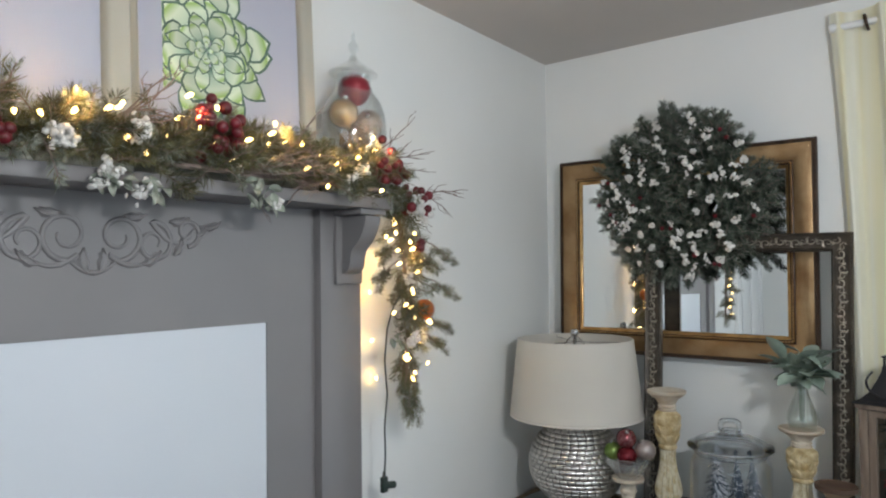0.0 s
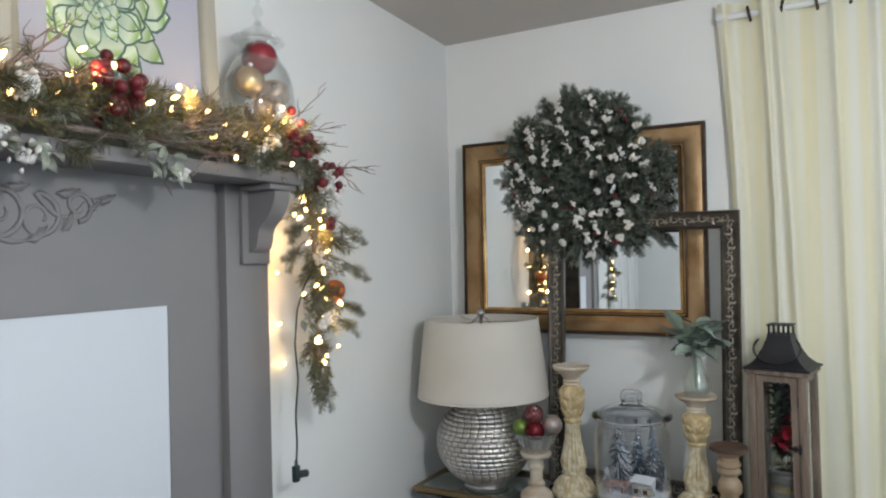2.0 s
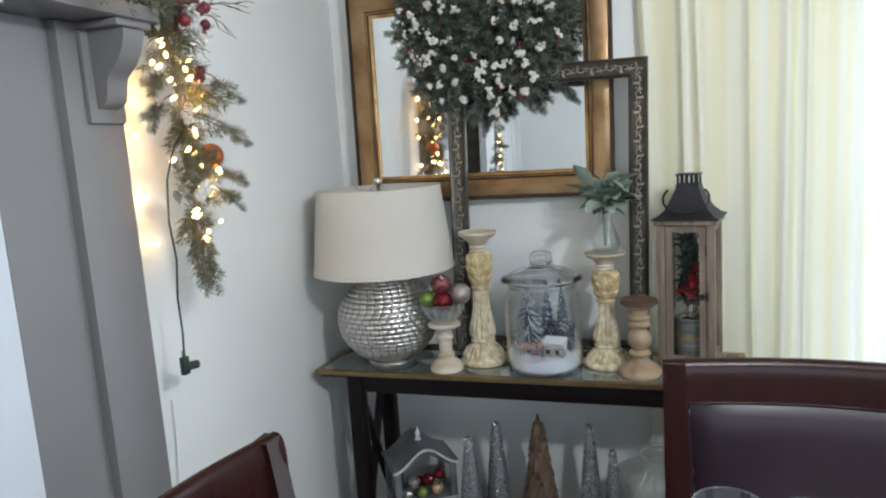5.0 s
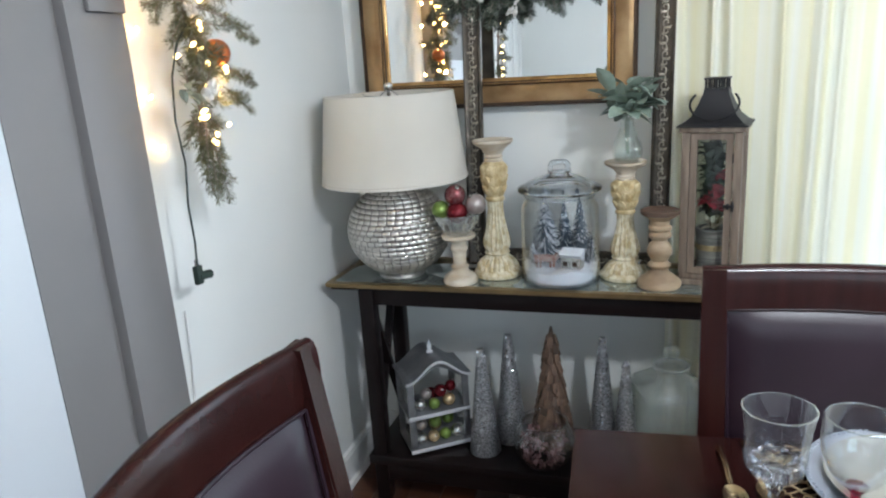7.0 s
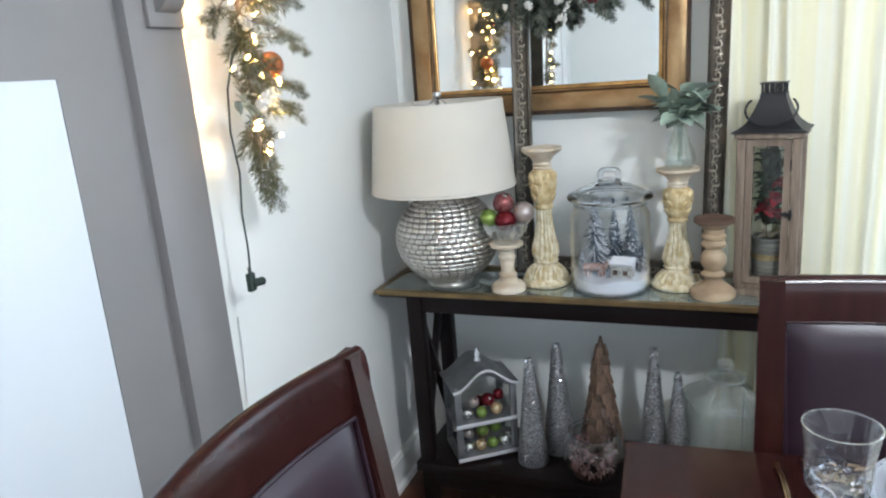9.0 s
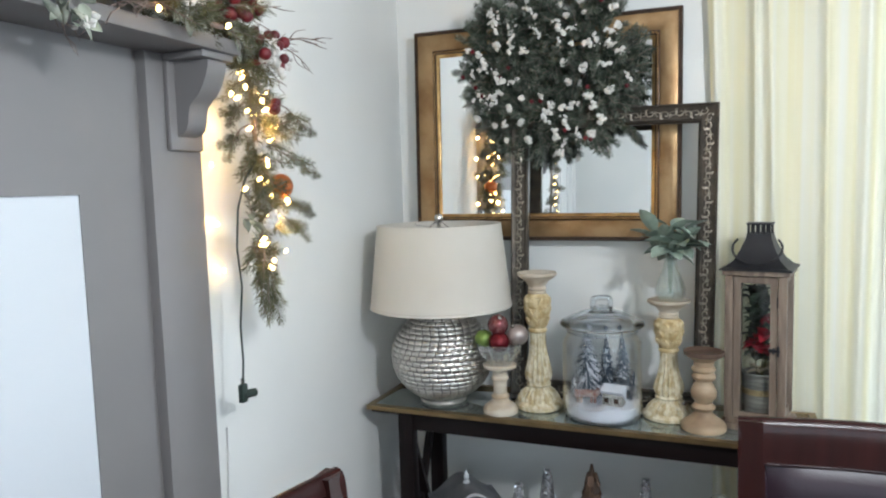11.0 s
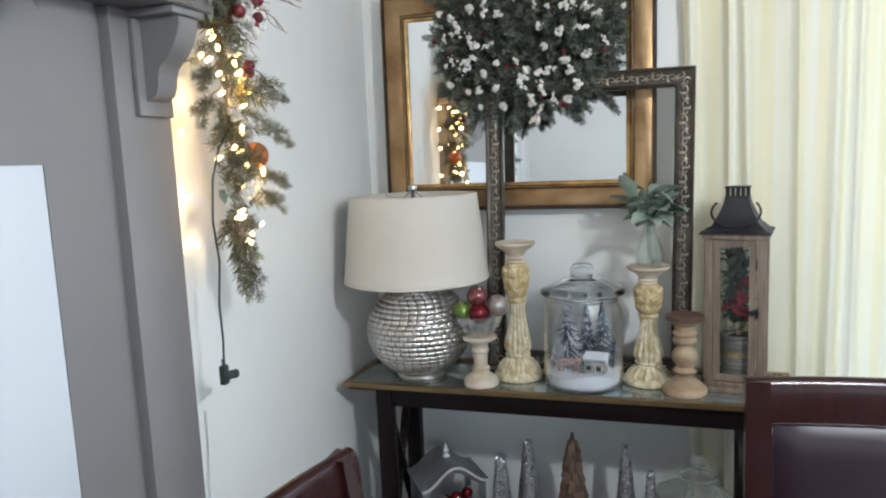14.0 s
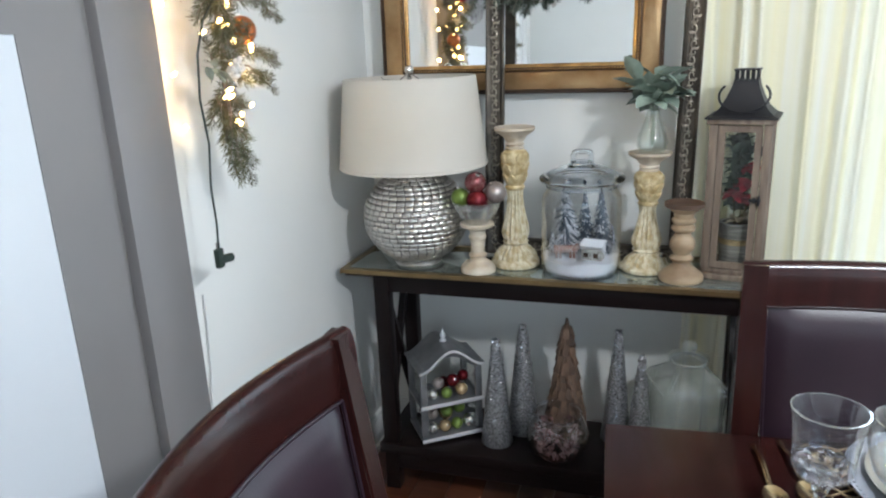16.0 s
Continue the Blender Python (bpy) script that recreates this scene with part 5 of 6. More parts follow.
# ---- wreath ----
wr = thing("wreath", "frosted pine wreath with cotton tufts hanging on the mirror", "wreath", pose(-0.762, 2.478, 1.893, 4, 0, 0))
WG = [sprig_mesh("sprig", 0.068, 0.028, 165, (PINED, TWIG, PINEF), 0.33, s, width=0.00095, square=0.15) for s in (21, 22, 23)]
rnd = random.Random(77)
part("ring", tube([(0.16 * math.cos(a), 0.0, 0.16 * math.sin(a)) for a in np.linspace(0, 2 * math.pi, 49)], 0.03, 8), PINED, wr)


def wreath_tip(front):
    a = rnd.uniform(0, 2 * math.pi)
    r = math.sqrt(rnd.uniform(0.045 ** 2, 0.258 ** 2)) * (1 + 0.08 * noise.noise(Vector((1.6 * math.cos(a), 1.6 * math.sin(a), 4.0))))
    out, tan = Vector((math.cos(a), 0, math.sin(a))), Vector((-math.sin(a), 0, math.cos(a)))
    radial = (r - 0.14) / 0.12
    d = out * (0.8 * radial + rnd.uniform(-0.25, 0.3)) + tan * rnd.uniform(-0.7, 0.9) + Vector((0, -rnd.uniform(0.1, 0.9) * (1.2 - abs(radial) * 0.6), 0))
    lift = front * (0.05 - 0.035 * min(1, abs(radial)) ** 2)
    return aim(out * r + Vector((0, -lift * rnd.uniform(0.5, 1.1), 0)), d, rnd.uniform(0, 360)) @ Matrix.Scale(rnd.uniform(0.75, 1.1), 4)


for k in range(298):
    piece("sprig", rnd.choice(WG), wr, wreath_tip(1.0))
vs, fs, mi = [], [], []
for k in range(330):
    me, m = rnd.choice(WG), wreath_tip(0.35)
    n = len(vs)
    vs += [m @ v.co for v in me.vertices]
    for p in me.polygons:
        fs.append([q + n for q in p.vertices])
        mi.append(p.material_index)
me = bpy.data.meshes.new("pine_filling")
me.from_pydata(vs, [], fs)
for mt in (PINED, TWIG, PINEF):
    me.materials.append(mt)
me.polygons.foreach_set("material_index", mi)
tagged(piece("pine_filling", me, wr, pose(0, 0, 0)), kind="stuff")
for x_, z_ in ((-0.035, 0.29), (0.0, 0.30), (-0.02, 0.27), (0.29, -0.21), (0.31, -0.225), (0.12, 0.25), (0.15, 0.25), (-0.03, 0.31), (0.01, 0.285), (-0.05, 0.28)):
    piece("sprig_tip", WG[0], wr, aim((x_ * 0.8, -0.02, z_ * 0.85), (x_ * 0.5, -0.02, z_), rnd.uniform(0, 360)))
for k in range(72):
    a, r = k * 2.39996 + rnd.uniform(-0.25, 0.25), 0.272 * math.sqrt(0.07 + 0.93 * (k + rnd.random()) / 72)
    depth = 0.060 + 0.045 * math.cos((r - 0.14) / 0.15 * 1.5)
    piece("cotton_tuft", rnd.choice(TUFTS), wr, pose(r * math.cos(a), -depth - rnd.uniform(-0.012, 0.008), r * math.sin(a), rnd.uniform(0, 360), rnd.uniform(0, 360), 0) @ Matrix.Scale(rnd.uniform(0.55, 1.15), 4))
for k in range(16):
    a, r = rnd.uniform(0, 2 * math.pi), rnd.uniform(0.1, 0.28)
    piece("berry", BERRYM, wr, pose(r * math.cos(a), -0.085, r * math.sin(a)) @ Matrix.Scale(0.55, 4))
part("hanging_wire", tube([(0, 0.01, 0.17), (0, 0.05, 0.20), (0, 0.07, 0.12)], 0.0015, 5), TWIG, wr)

# ---- pictures on the mantel ----
PETAL = bpy.data.materials.new("painted_petal")
PETAL.use_nodes = True
t = PETAL.node_tree
uv, sep, rmp = t.nodes.new("ShaderNodeUVMap"), t.nodes.new("ShaderNodeSeparateXYZ"), t.nodes.new("ShaderNodeValToRGB")
for pos, col in ((0.0, (0.07, 0.12, 0.09)), (0.2, (0.12, 0.22, 0.17)), (0.38, (0.36, 0.47, 0.36)), (0.7, (0.52, 0.60, 0.46)), (0.88, (0.25, 0.40, 0.10)), (1.0, (0.12, 0.25, 0.05))):
    e = rmp.color_ramp.elements.new(pos)
    e.color = (*col, 1)
rmp.color_ramp.elements.remove(rmp.color_ramp.elements[0])
t.links.new(uv.outputs[0], sep.inputs[0])
t.links.new(sep.outputs[0], rmp.inputs[0])
info, hsv, geo = t.nodes.new("ShaderNodeObjectInfo"), t.nodes.new("ShaderNodeHueSaturation"), t.nodes.new("ShaderNodeMapRange")
geo.inputs["To Min"].default_value, geo.inputs["To Max"].default_value = 0.8, 1.2
t.links.new(info.outputs["Random"], geo.inputs["Value"])
t.links.new(geo.outputs[0], hsv.inputs["Value"])
t.links.new(rmp.outputs[0], hsv.inputs["Color"])
t.links.new(hsv.outputs[0], t.nodes["Principled BSDF"].inputs["Base Color"])
t.nodes["Principled BSDF"].inputs["Roughness"].default_value = 0.7
PH = 0.62


def picture(x, y_mid, PW, fw, label):
    p = thing("picture", label, "picture", pose(x, y_mid, 1.846, 0, 0, 90) @ pose(0, 0, 0, -2.5), group="pictures on the mantel")
    part("frame", ring_frame(PW, PH, [(0, -0.008), (0, 0.022), (0.003, 0.025), (fw * 0.7, 0.023), (fw * 0.9, 0.016), (fw, 0.006), (fw, -0.008)]), PICFR, p, m=pose(0, 0, PH / 2))
    part("canvas", boxes((-PW / 2 + fw - 0.008, PW / 2 - fw + 0.008, -0.004, 0.006, fw - 0.008, PH - fw + 0.008)), CANVAS, p, "pale lavender painted ground")
    return p


pr = picture(-1.287, 1.025, 0.499, 0.038, "framed painting of a pale green succulent on lavender")
lay = 0
cx, cz, cut = -0.052, 0.303, -0.157
for ring, (n, r0, ln, wd) in enumerate(((13, 0.105, 0.105, 0.044), (12, 0.088, 0.085, 0.040), (11, 0.066, 0.075, 0.035), (9, 0.046, 0.058, 0.027), (8, 0.026, 0.044, 0.018), (6, 0.010, 0.030, 0.011), (4, 0.002, 0.018, 0.007))):
    for k in range(n):
        rn = random.Random(ring * 50 + k)
        a = 2 * math.pi * (k + 0.5 * (ring % 2)) / n + rn.uniform(-0.2, 0.2)
        lay += 1
        bm = bmesh.new()
        uvl = bm.loops.layers.uv.new("UVMap")
        dep = -0.0045 - 0.00003 * lay
        ca, sa = math.cos(a), math.sin(a)
        outl = []
        for u, w in ((0, 0.30), (0.2, 0.62), (0.45, 0.95), (0.64, 1.0), (0.8, 0.72), (0.92, 0.30), (1.0, 0.02)):
            outl.append((u, w))
        L, wd = ln * rn.uniform(0.85, 1.35), wd * rn.uniform(0.85, 1.1)
        ring_pts = [(u, w) for u, w in outl] + [(u, -w) for u, w in outl[::-1]]
        for band, (f, dd) in enumerate(((1.0, 0.0), (0.86, -0.00001))):
            vs = []
            for u, w in ring_pts:
                uu = r0 * 0.55 + (0.5 + (u - 0.5) * f) * L
                ww = w * wd * f
                x, z = cx + ca * uu - sa * ww, cz + sa * uu + ca * ww
                vs.append((max(x, cut), z, u))
            face = bm.faces.new([bm.verts.new((x, dep + dd, z)) for x, z, u in vs])
            for lp, (_, _, u) in zip(face.loops, vs):
                lp[uvl].uv = ((0.02 if band == 0 else 0.18 + 0.78 * u), 0.5)
        part("painted_leaf", bm, PETAL, pr)
pl = picture(-1.240, 0.527, 0.476, 0.050, "framed painting of grey-green fern leaves on lavender")
bm = bmesh.new()
for k in range(9):
    a = -0.9 + k * 0.28
    d = Vector((math.cos(a), 0, math.sin(a)))
    s = Vector((-d.z, 0, d.x))
    p0 = Vector((-0.09, -0.0048, 0.36))
    bm.faces.new([bm.verts.new(p) for p in (p0, p0 + d * 0.07 - s * 0.006, p0 + d * 0.15, p0 + d * 0.08 + s * 0.007)])
part("painted_fern", bm, FERNP, pl, "painted grey-green fern leaves")

# ---- apothecary jar on the mantel ----
AX, AY, AZ = -1.275, 1.412, 1.8455
APOGL = thin_glass("apothecary_glass", (0.93, 0.945, 0.945), 1.0, 0.03, 0.05)
apo = thing("apothecary_jar", "lidded glass apothecary jar filled with Christmas ornaments", "glass jar", pose(AX, AY, AZ) @ Matrix.Diagonal((0.78, 0.92, 1, 1)))
part("jar_body", lathe([(0.045, 0.0), (0.048, 0.004), (0.03, 0.012), (0.022, 0.022), (0.03, 0.034), (0.07, 0.07), (0.096, 0.12), (0.106, 0.18), (0.103, 0.225), (0.090, 0.262), (0.068, 0.288), (0.056, 0.303), (0.055, 0.325), (0.060, 0.334), (0.057, 0.334), (0.052, 0.325), (0.053, 0.302), (0.065, 0.286), (0.087, 0.260), (0.100, 0.224), (0.103, 0.18), (0.093, 0.122), (0.067, 0.073), (0.001, 0.04)], 48, close=False), APOGL, apo)
part("shoulder_line", hoop(0.0565, 0.303, 0.0018, 40), THICK, apo)
lid = part("lid", lathe([(0.064, 0.336), (0.078, 0.338), (0.080, 0.343), (0.070, 0.350), (0.048, 0.362), (0.026, 0.374), (0.014, 0.382), (0.011, 0.390), (0.009, 0.389), (0.024, 0.370), (0.046, 0.357), (0.066, 0.345), (0.060, 0.339)], 40, close=False), APOGL, apo, "flared glass lid")
part("knob", lathe([(0.012, 0.388), (0.008, 0.396), (0.010, 0.402), (0.016, 0.409), (0.018, 0.417), (0.015, 0.425), (0.009, 0.431), (0.006, 0.436), (0.007, 0.446), (0.003, 0.458), (0.0005, 0.462)], 24, close=False), APOGL, lid, "tall turned glass knob")
ornament((AX + 0.008, AY - 0.006, AZ + 0.296), 0.044, material("frosted_red_ornament", (0.25, 0.022, 0.034), 0.45, 0.2, second=(0.16, 0.012, 0.02), scale=20), "matte red ball ornament in the jar", m=pose(0, 0, 0, 175, 0, 0))
ornament((AX + 0.012, AY - 0.050, AZ + 0.225), 0.040, GOLDORN, "champagne gold ball ornament in the jar")
ornament((AX + 0.012, AY + 0.045, AZ + 0.212), 0.038, material("ribbed_silver_ornament", (0.52, 0.44, 0.38), 0.3, 0.6, second=(0.3, 0.22, 0.18), scale=30), "ribbed rose silver ornament in the jar", ribs=14, m=pose(0, 0, 0, 70, 0, 40))
ornament((AX + 0.012, AY - 0.012, AZ + 0.160), 0.040, material("bronze_ornament", (0.30, 0.19, 0.10), 0.3, 0.7, second=(0.16, 0.09, 0.05), scale=40), "dark bronze ribbed ornament in the jar", ribs=12, m=pose(0, 0, 0, 60, 0, 20))

# ---- lower shelf of the console ----
SZ = 0.18
house = thing("house_lantern", "small grey metal house lantern filled with ornaments", "house lantern", pose(-1.035, 2.352, SZ + 0.012, 0, 0, 36))
HW, HD, HH = 0.098, 0.072, 0.272
for sx in (-1, 1):
    for sy in (-1, 1):
        part("foot", ball(bmesh.new(), (sx * (HW - 0.012), sy * (HD - 0.012), -0.005), 0.007, 10, 6), GREYMET, house)
        part("post", boxes((sx * HW - 0.011, sx * HW + 0.011, sy * HD - 0.007, sy * HD + 0.007, 0.02, HH), bevel=0.0015), GREYMET, house)
for z_ in (0.0, 0.125):
    part("floor_tray", boxes((-HW - 0.012, HW + 0.012, -HD - 0.010, HD + 0.010, z_, z_ + 0.012), bevel=0.002), GREYMET, house)
    part("tray_edge", boxes((-HW - 0.014, HW + 0.014, -HD - 0.0135, -HD - 0.0102, z_, z_ + 0.014), bevel=0.001), GREYEDGE, house)
for sx in (-1, 1):
    part("side_rail", boxes((sx * HW - 0.006, sx * HW + 0.006, -HD + 0.007, HD - 0.007, HH - 0.03, HH)), GREYMET, house)
    part("side_pane", boxes((sx * HW - 0.001, sx * HW + 0.001, -HD + 0.007, HD - 0.007, 0.012, HH - 0.03)), PANE, house)


for nm, y0, y1, drop, mt in (("roof", -HD - 0.018, HD + 0.018, 0.008, GREYMET), ("gable", -HD - 0.002, -HD + 0.004, 0.035, GREYMET), ("roof_edge", -HD - 0.0215, -HD - 0.0182, 0.009, GREYEDGE)):
    bm = bmesh.new()
    rows_ = []
    for i in range(25):
        u = -1.14 + 2.28 * i / 24 if nm != "gable" else -1 + 2 * i / 24
        zt = HH + 0.062 * (0.5 + 0.5 * math.cos(math.pi * max(-1, min(1, u / 1.1)))) - 0.004
        lower = zt - drop if nm != "gable" else min(zt - 0.008, HH - 0.022 + 0.05 * (0.5 + 0.5 * math.cos(math.pi * u)))
        rows_.append([bm.verts.new((u * (HW + 0.004), yy, zz)) for yy, zz in ((y0, zt - (0.008 if nm == "gable" else 0)), (y1, zt - (0.008 if nm == "gable" else 0)), (y1, lower), (y0, lower))])
    for p, q in zip(rows_, rows_[1:]):
        for k in range(4):
            bm.faces.new((p[k], p[(k + 1) % 4], q[(k + 1) % 4], q[k]))
    bm.faces.new(rows_[0][::-1])
    bm.faces.new(rows_[-1])
    part(nm, bm, mt, house, sharp=50)
part("roof_finial", lathe([(0.012, HH + 0.056), (0.012, HH + 0.062), (0.005, HH + 0.066), (0.009, HH + 0.074), (0.010, HH + 0.080), (0.005, HH + 0.09), (0.001, HH + 0.105)], 14), GREYEDGE, house)
rnd = random.Random(9)
hm = pose(-1.035, 2.352, SZ + 0.012, 0, 0, 36)
for k, (x_, y_, z_, r, mt, lab) in enumerate(((-0.06, -0.045, 0.137, 0.026, SILVORN, "silver"), (-0.01, -0.05, 0.137, 0.024, GREENORN, "lime green"), (0.045, -0.045, 0.137, 0.027, GOLDORN, "champagne"), (0.02, -0.03, 0.178, 0.028, REDORN, "bright red"),
                                            (-0.03, -0.02, 0.175, 0.024, PINKORN, "rose silver"), (0.065, -0.01, 0.185, 0.024, REDORN, "dark red"), (0.0, 0.02, 0.137, 0.028, REDORN, "red"), (0.06, 0.02, 0.137, 0.028, SILVORN, "silver"),
                                            (-0.065, -0.05, 0.012, 0.025, SILVORN, "silver"), (-0.02, -0.05, 0.012, 0.026, GOLDORN, "gold"), (0.025, -0.045, 0.012, 0.024, GREENORN, "lime green"), (0.07, -0.05, 0.012, 0.029, SILVORN, "silver"),
                                            (0.0, -0.01, 0.045, 0.026, GREENORN, "lime green"), (0.05, 0.0, 0.045, 0.026, GREENORN, "green"), (-0.05, 0.0, 0.04, 0.026, PINKORN, "rose silver"), (0.01, 0.03, 0.012, 0.03, GOLDORN, "gold"))):
    r *= 0.84
    at = hm @ Vector((x_, y_, (0.137 + (z_ - 0.137) * 0.72 if z_ > 0.1 else z_) + r))
    o = ornament(at, r, mt, lab + " glass ball ornament inside the house lantern")
    o["group"] = "ornaments in the house lantern"


def cone_tree(x_, y_, h, r, seed, label):
    c = thing("cone_tree", label, "cone tree", pose(x_, y_, SZ), group="glitter cone trees")
    part("cone", lathe([(r * 0.96, 0), (r, 0.004), (r * 0.81, h * 0.25), (r * 0.62, h * 0.5), (r * 0.42, h * 0.75), (r * 0.24, h * 0.97), (r * 0.20, h * 0.995), (r * 0.05, h)], 40), GLITTER, c)
    rn = random.Random(seed)
    vs, fs = [], []
    for k in range(700):
        u, a = rn.random() ** 0.7, rn.uniform(0, 6.283)
        rr = r * (1 - 0.78 * u) + 0.001
        p = Vector((rr * math.cos(a), rr * math.sin(a), max(0.004, u * h)))
        s = rn.uniform(0.0009, 0.0034)
        e1 = Vector([rn.uniform(-1, 1) for _ in range(3)]).normalized()
        e2 = e1.cross(Vector((math.cos(a), math.sin(a), 0.2))).normalized()
        n = len(vs)
        vs += [p - e1 * s, p + e2 * s, p + e1 * s, p - e2 * s]
        fs.append((n, n + 1, n + 2, n + 3))
    me = bpy.data.meshes.new("glitter")
    me.from_pydata(vs, [], fs)
    me.materials.append(SPARK)
    tagged(piece("glitter", me, c, pose(0, 0, 0)), kind="stuff")


cone_tree(-0.842, 2.318, 0.380, 0.054, 1, "silver glitter cone tree beside the house lantern")
cone_tree(-0.770, 2.415, 0.397, 0.058, 2, "tall silver glitter cone tree")
cone_tree(-0.455, 2.43, 0.400, 0.050, 3, "tall silver glitter cone tree near the bottle")
cone_tree(-0.378, 2.40, 0.332, 0.044, 4, "short silver glitter cone tree by the glass bottle")
bk = thing("bark_tree", "brown cone tree layered with bark shingles", "cone tree", pose(-0.620, 2.40, SZ) @ Matrix.Diagonal((1, 1, 1.07, 1)))
part("cone", lathe([(0.066, 0), (0.063, 0.02), (0.02, 0.33), (0.004, 0.41), (0.001, 0.412)], 24), BARKT, bk)
bm = bmesh.new()
box(bm, -0.011, 0.011, -0.0025, 0.0025, -0.036, 0.0, 0.001, 1)
shg = finish("shingle", bm, BARKT)
rn = random.Random(3)
for i in range(13):
    z_ = 0.05 + i * 0.0275
    r = 0.069 * (1 - z_ / 0.42) + 0.005
    n = max(4, int(2 * math.pi * r / 0.019))
    for k in range(n):
        a = 360 * (k + 0.5 * (i % 2)) / n + rn.uniform(-6, 6)
        piece("shingle", shg, bk, pose(0, 0, z_ + rn.uniform(-0.006, 0.006), 0, 0, a) @ pose(0, -r, 0, -17 + rn.uniform(-5, 5), rn.uniform(-7, 7), 0) @ Matrix.Diagonal((rn.uniform(0.8, 1.1), 1, rn.uniform(0.85, 1.15), 1)))
fb = thing("fish_bowl", "round glass bowl with dried pink potpourri", "bowl", pose(-0.632, 2.282, SZ))
prof = [(0.045, 0.0), (0.060, 0.003), (0.088, 0.03), (0.100, 0.07), (0.098, 0.105), (0.084, 0.138), (0.074, 0.150), (0.079, 0.158)]
part("bowl", lathe(prof + [(r - 0.003, z + 0.001) for r, z in prof[::-1]], 40, close=False), GLASS, fb)
part("rim", hoop(0.0775, 0.158, 0.0022, 36), THICK, fb)
chip = [leaf_mesh("petal_chip", 0.026, 0.010, POTP, 0.6), leaf_mesh("petal_chip", 0.02, 0.008, POTP, -0.5)]
pp = thing("potpourri", "dried pink and brown potpourri in the glass bowl", "potpourri", pose(-0.632, 2.282, SZ), kind="stuff")
for k in range(290):
    z_ = rn.uniform(0.008, 0.112)
    rmax = 0.093 * math.sqrt(max(0.05, 1 - ((z_ - 0.078) / 0.082) ** 2)) - 0.014
    r, a = rmax * math.sqrt(rn.uniform(0.5, 1)), rn.uniform(0, 6.28)
    piece("petal_chip", rn.choice(chip), pp, pose(r * math.cos(a), r * math.sin(a), z_, rn.uniform(-180, 180), rn.uniform(-90, 90), rn.uniform(0, 360)) @ Matrix.Scale(0.75, 4))
bt = thing("glass_canister", "large square clear glass canister with a glass lid", "glass canister", pose(-0.238, 2.405, SZ, 0, 0, 20))
bm = bmesh.new()
loops = []
for a, z_ in ((0.098, 0.0), (0.104, 0.006), (0.104, 0.245), (0.098, 0.262), (0.062, 0.300), (0.050, 0.312), (0.050, 0.325), (0.046, 0.325), (0.046, 0.312), (0.058, 0.298), (0.094, 0.258), (0.099, 0.244), (0.099, 0.012)):
    c = 0.018 if a > 0.07 else a * 0.45
    loops.append([bm.verts.new(p + (z_,)) for p in ((-a + c, -a), (a - c, -a), (a, -a + c), (a, a - c), (a - c, a), (-a + c, a), (-a, a - c), (-a, -a + c))])
for p, q in zip(loops, loops[1:]):
    for k in range(8):
        bm.faces.new((p[k], p[(k + 1) % 8], q[(k + 1) % 8], q[k]))
bm.faces.new(loops[0][::-1])
bm.faces.new(loops[-1])
GRGLASS = thin_glass("pale_green_glass", (0.93, 0.945, 0.92), 1.0, 0.10, 0.06)
part("canister_body", bm, GRGLASS, bt, sharp=30)
# whitened glass for thin rods that stand in for glints along the canister's edges
EDGEGL = thin_glass("whitened_glint_glass", (0.80, 0.84, 0.80), 1.0, 0.30, 0.25)
for sx in (-1, 1):
    for sy in (-1, 1):
        part("edge_glint", tube([(sx * 0.099, sy * 0.099, 0.008), (sx * 0.099, sy * 0.099, 0.246), (sx * 0.092, sy * 0.092, 0.262), (sx * 0.044, sy * 0.044, 0.302)], 0.0016, 5), EDGEGL, bt)
    part("edge_glint", tube([(sx * 0.104, -0.086, 0.247), (sx * 0.104, 0.086, 0.247)], 0.0014, 5), EDGEGL, bt)
    part("edge_glint", tube([(-0.086, sx * 0.104, 0.247), (0.086, sx * 0.104, 0.247)], 0.0014, 5), EDGEGL, bt)
part("neck_ring", hoop(0.053, 0.326, 0.003, 32), EDGEGL, bt)
part("lid", lathe([(0.054, 0.326), (0.062, 0.330), (0.062, 0.338), (0.045, 0.345), (0.022, 0.350), (0.016, 0.356), (0.024, 0.366), (0.026, 0.376), (0.018, 0.386), (0.001, 0.389)], 32, close=False), GRGLASS, bt)

# ---- dining table ----
DX0, DX1, DY0, DY1, DZ = -0.430, 0.75, 0.62, 1.478, 0.787
dt = thing("dining_table", "dark mahogany dining table laid for a meal", "dining table", pose(DX0, DY1, 0, 0, 0, 4) @ pose(-DX0, -DY1, 0))
part("tabletop", boxes((DX0, DX1, DY0, DY1, DZ - 0.03, DZ), bevel=0.004), MAHOG, dt)
part("apron", boxes((DX0 + 0.06, DX1 - 0.06, DY0 + 0.06, DY1 - 0.06, DZ - 0.12, DZ - 0.031)), MAHOG, dt)
for x_ in (DX0 + 0.05, DX1 - 0.12):
    for y_ in (DY0 + 0.05, DY1 - 0.12):
        part("leg", boxes((x_, x_ + 0.07, y_, y_ + 0.07, 0, DZ - 0.031), bevel=0.004), MAHOG, dt)


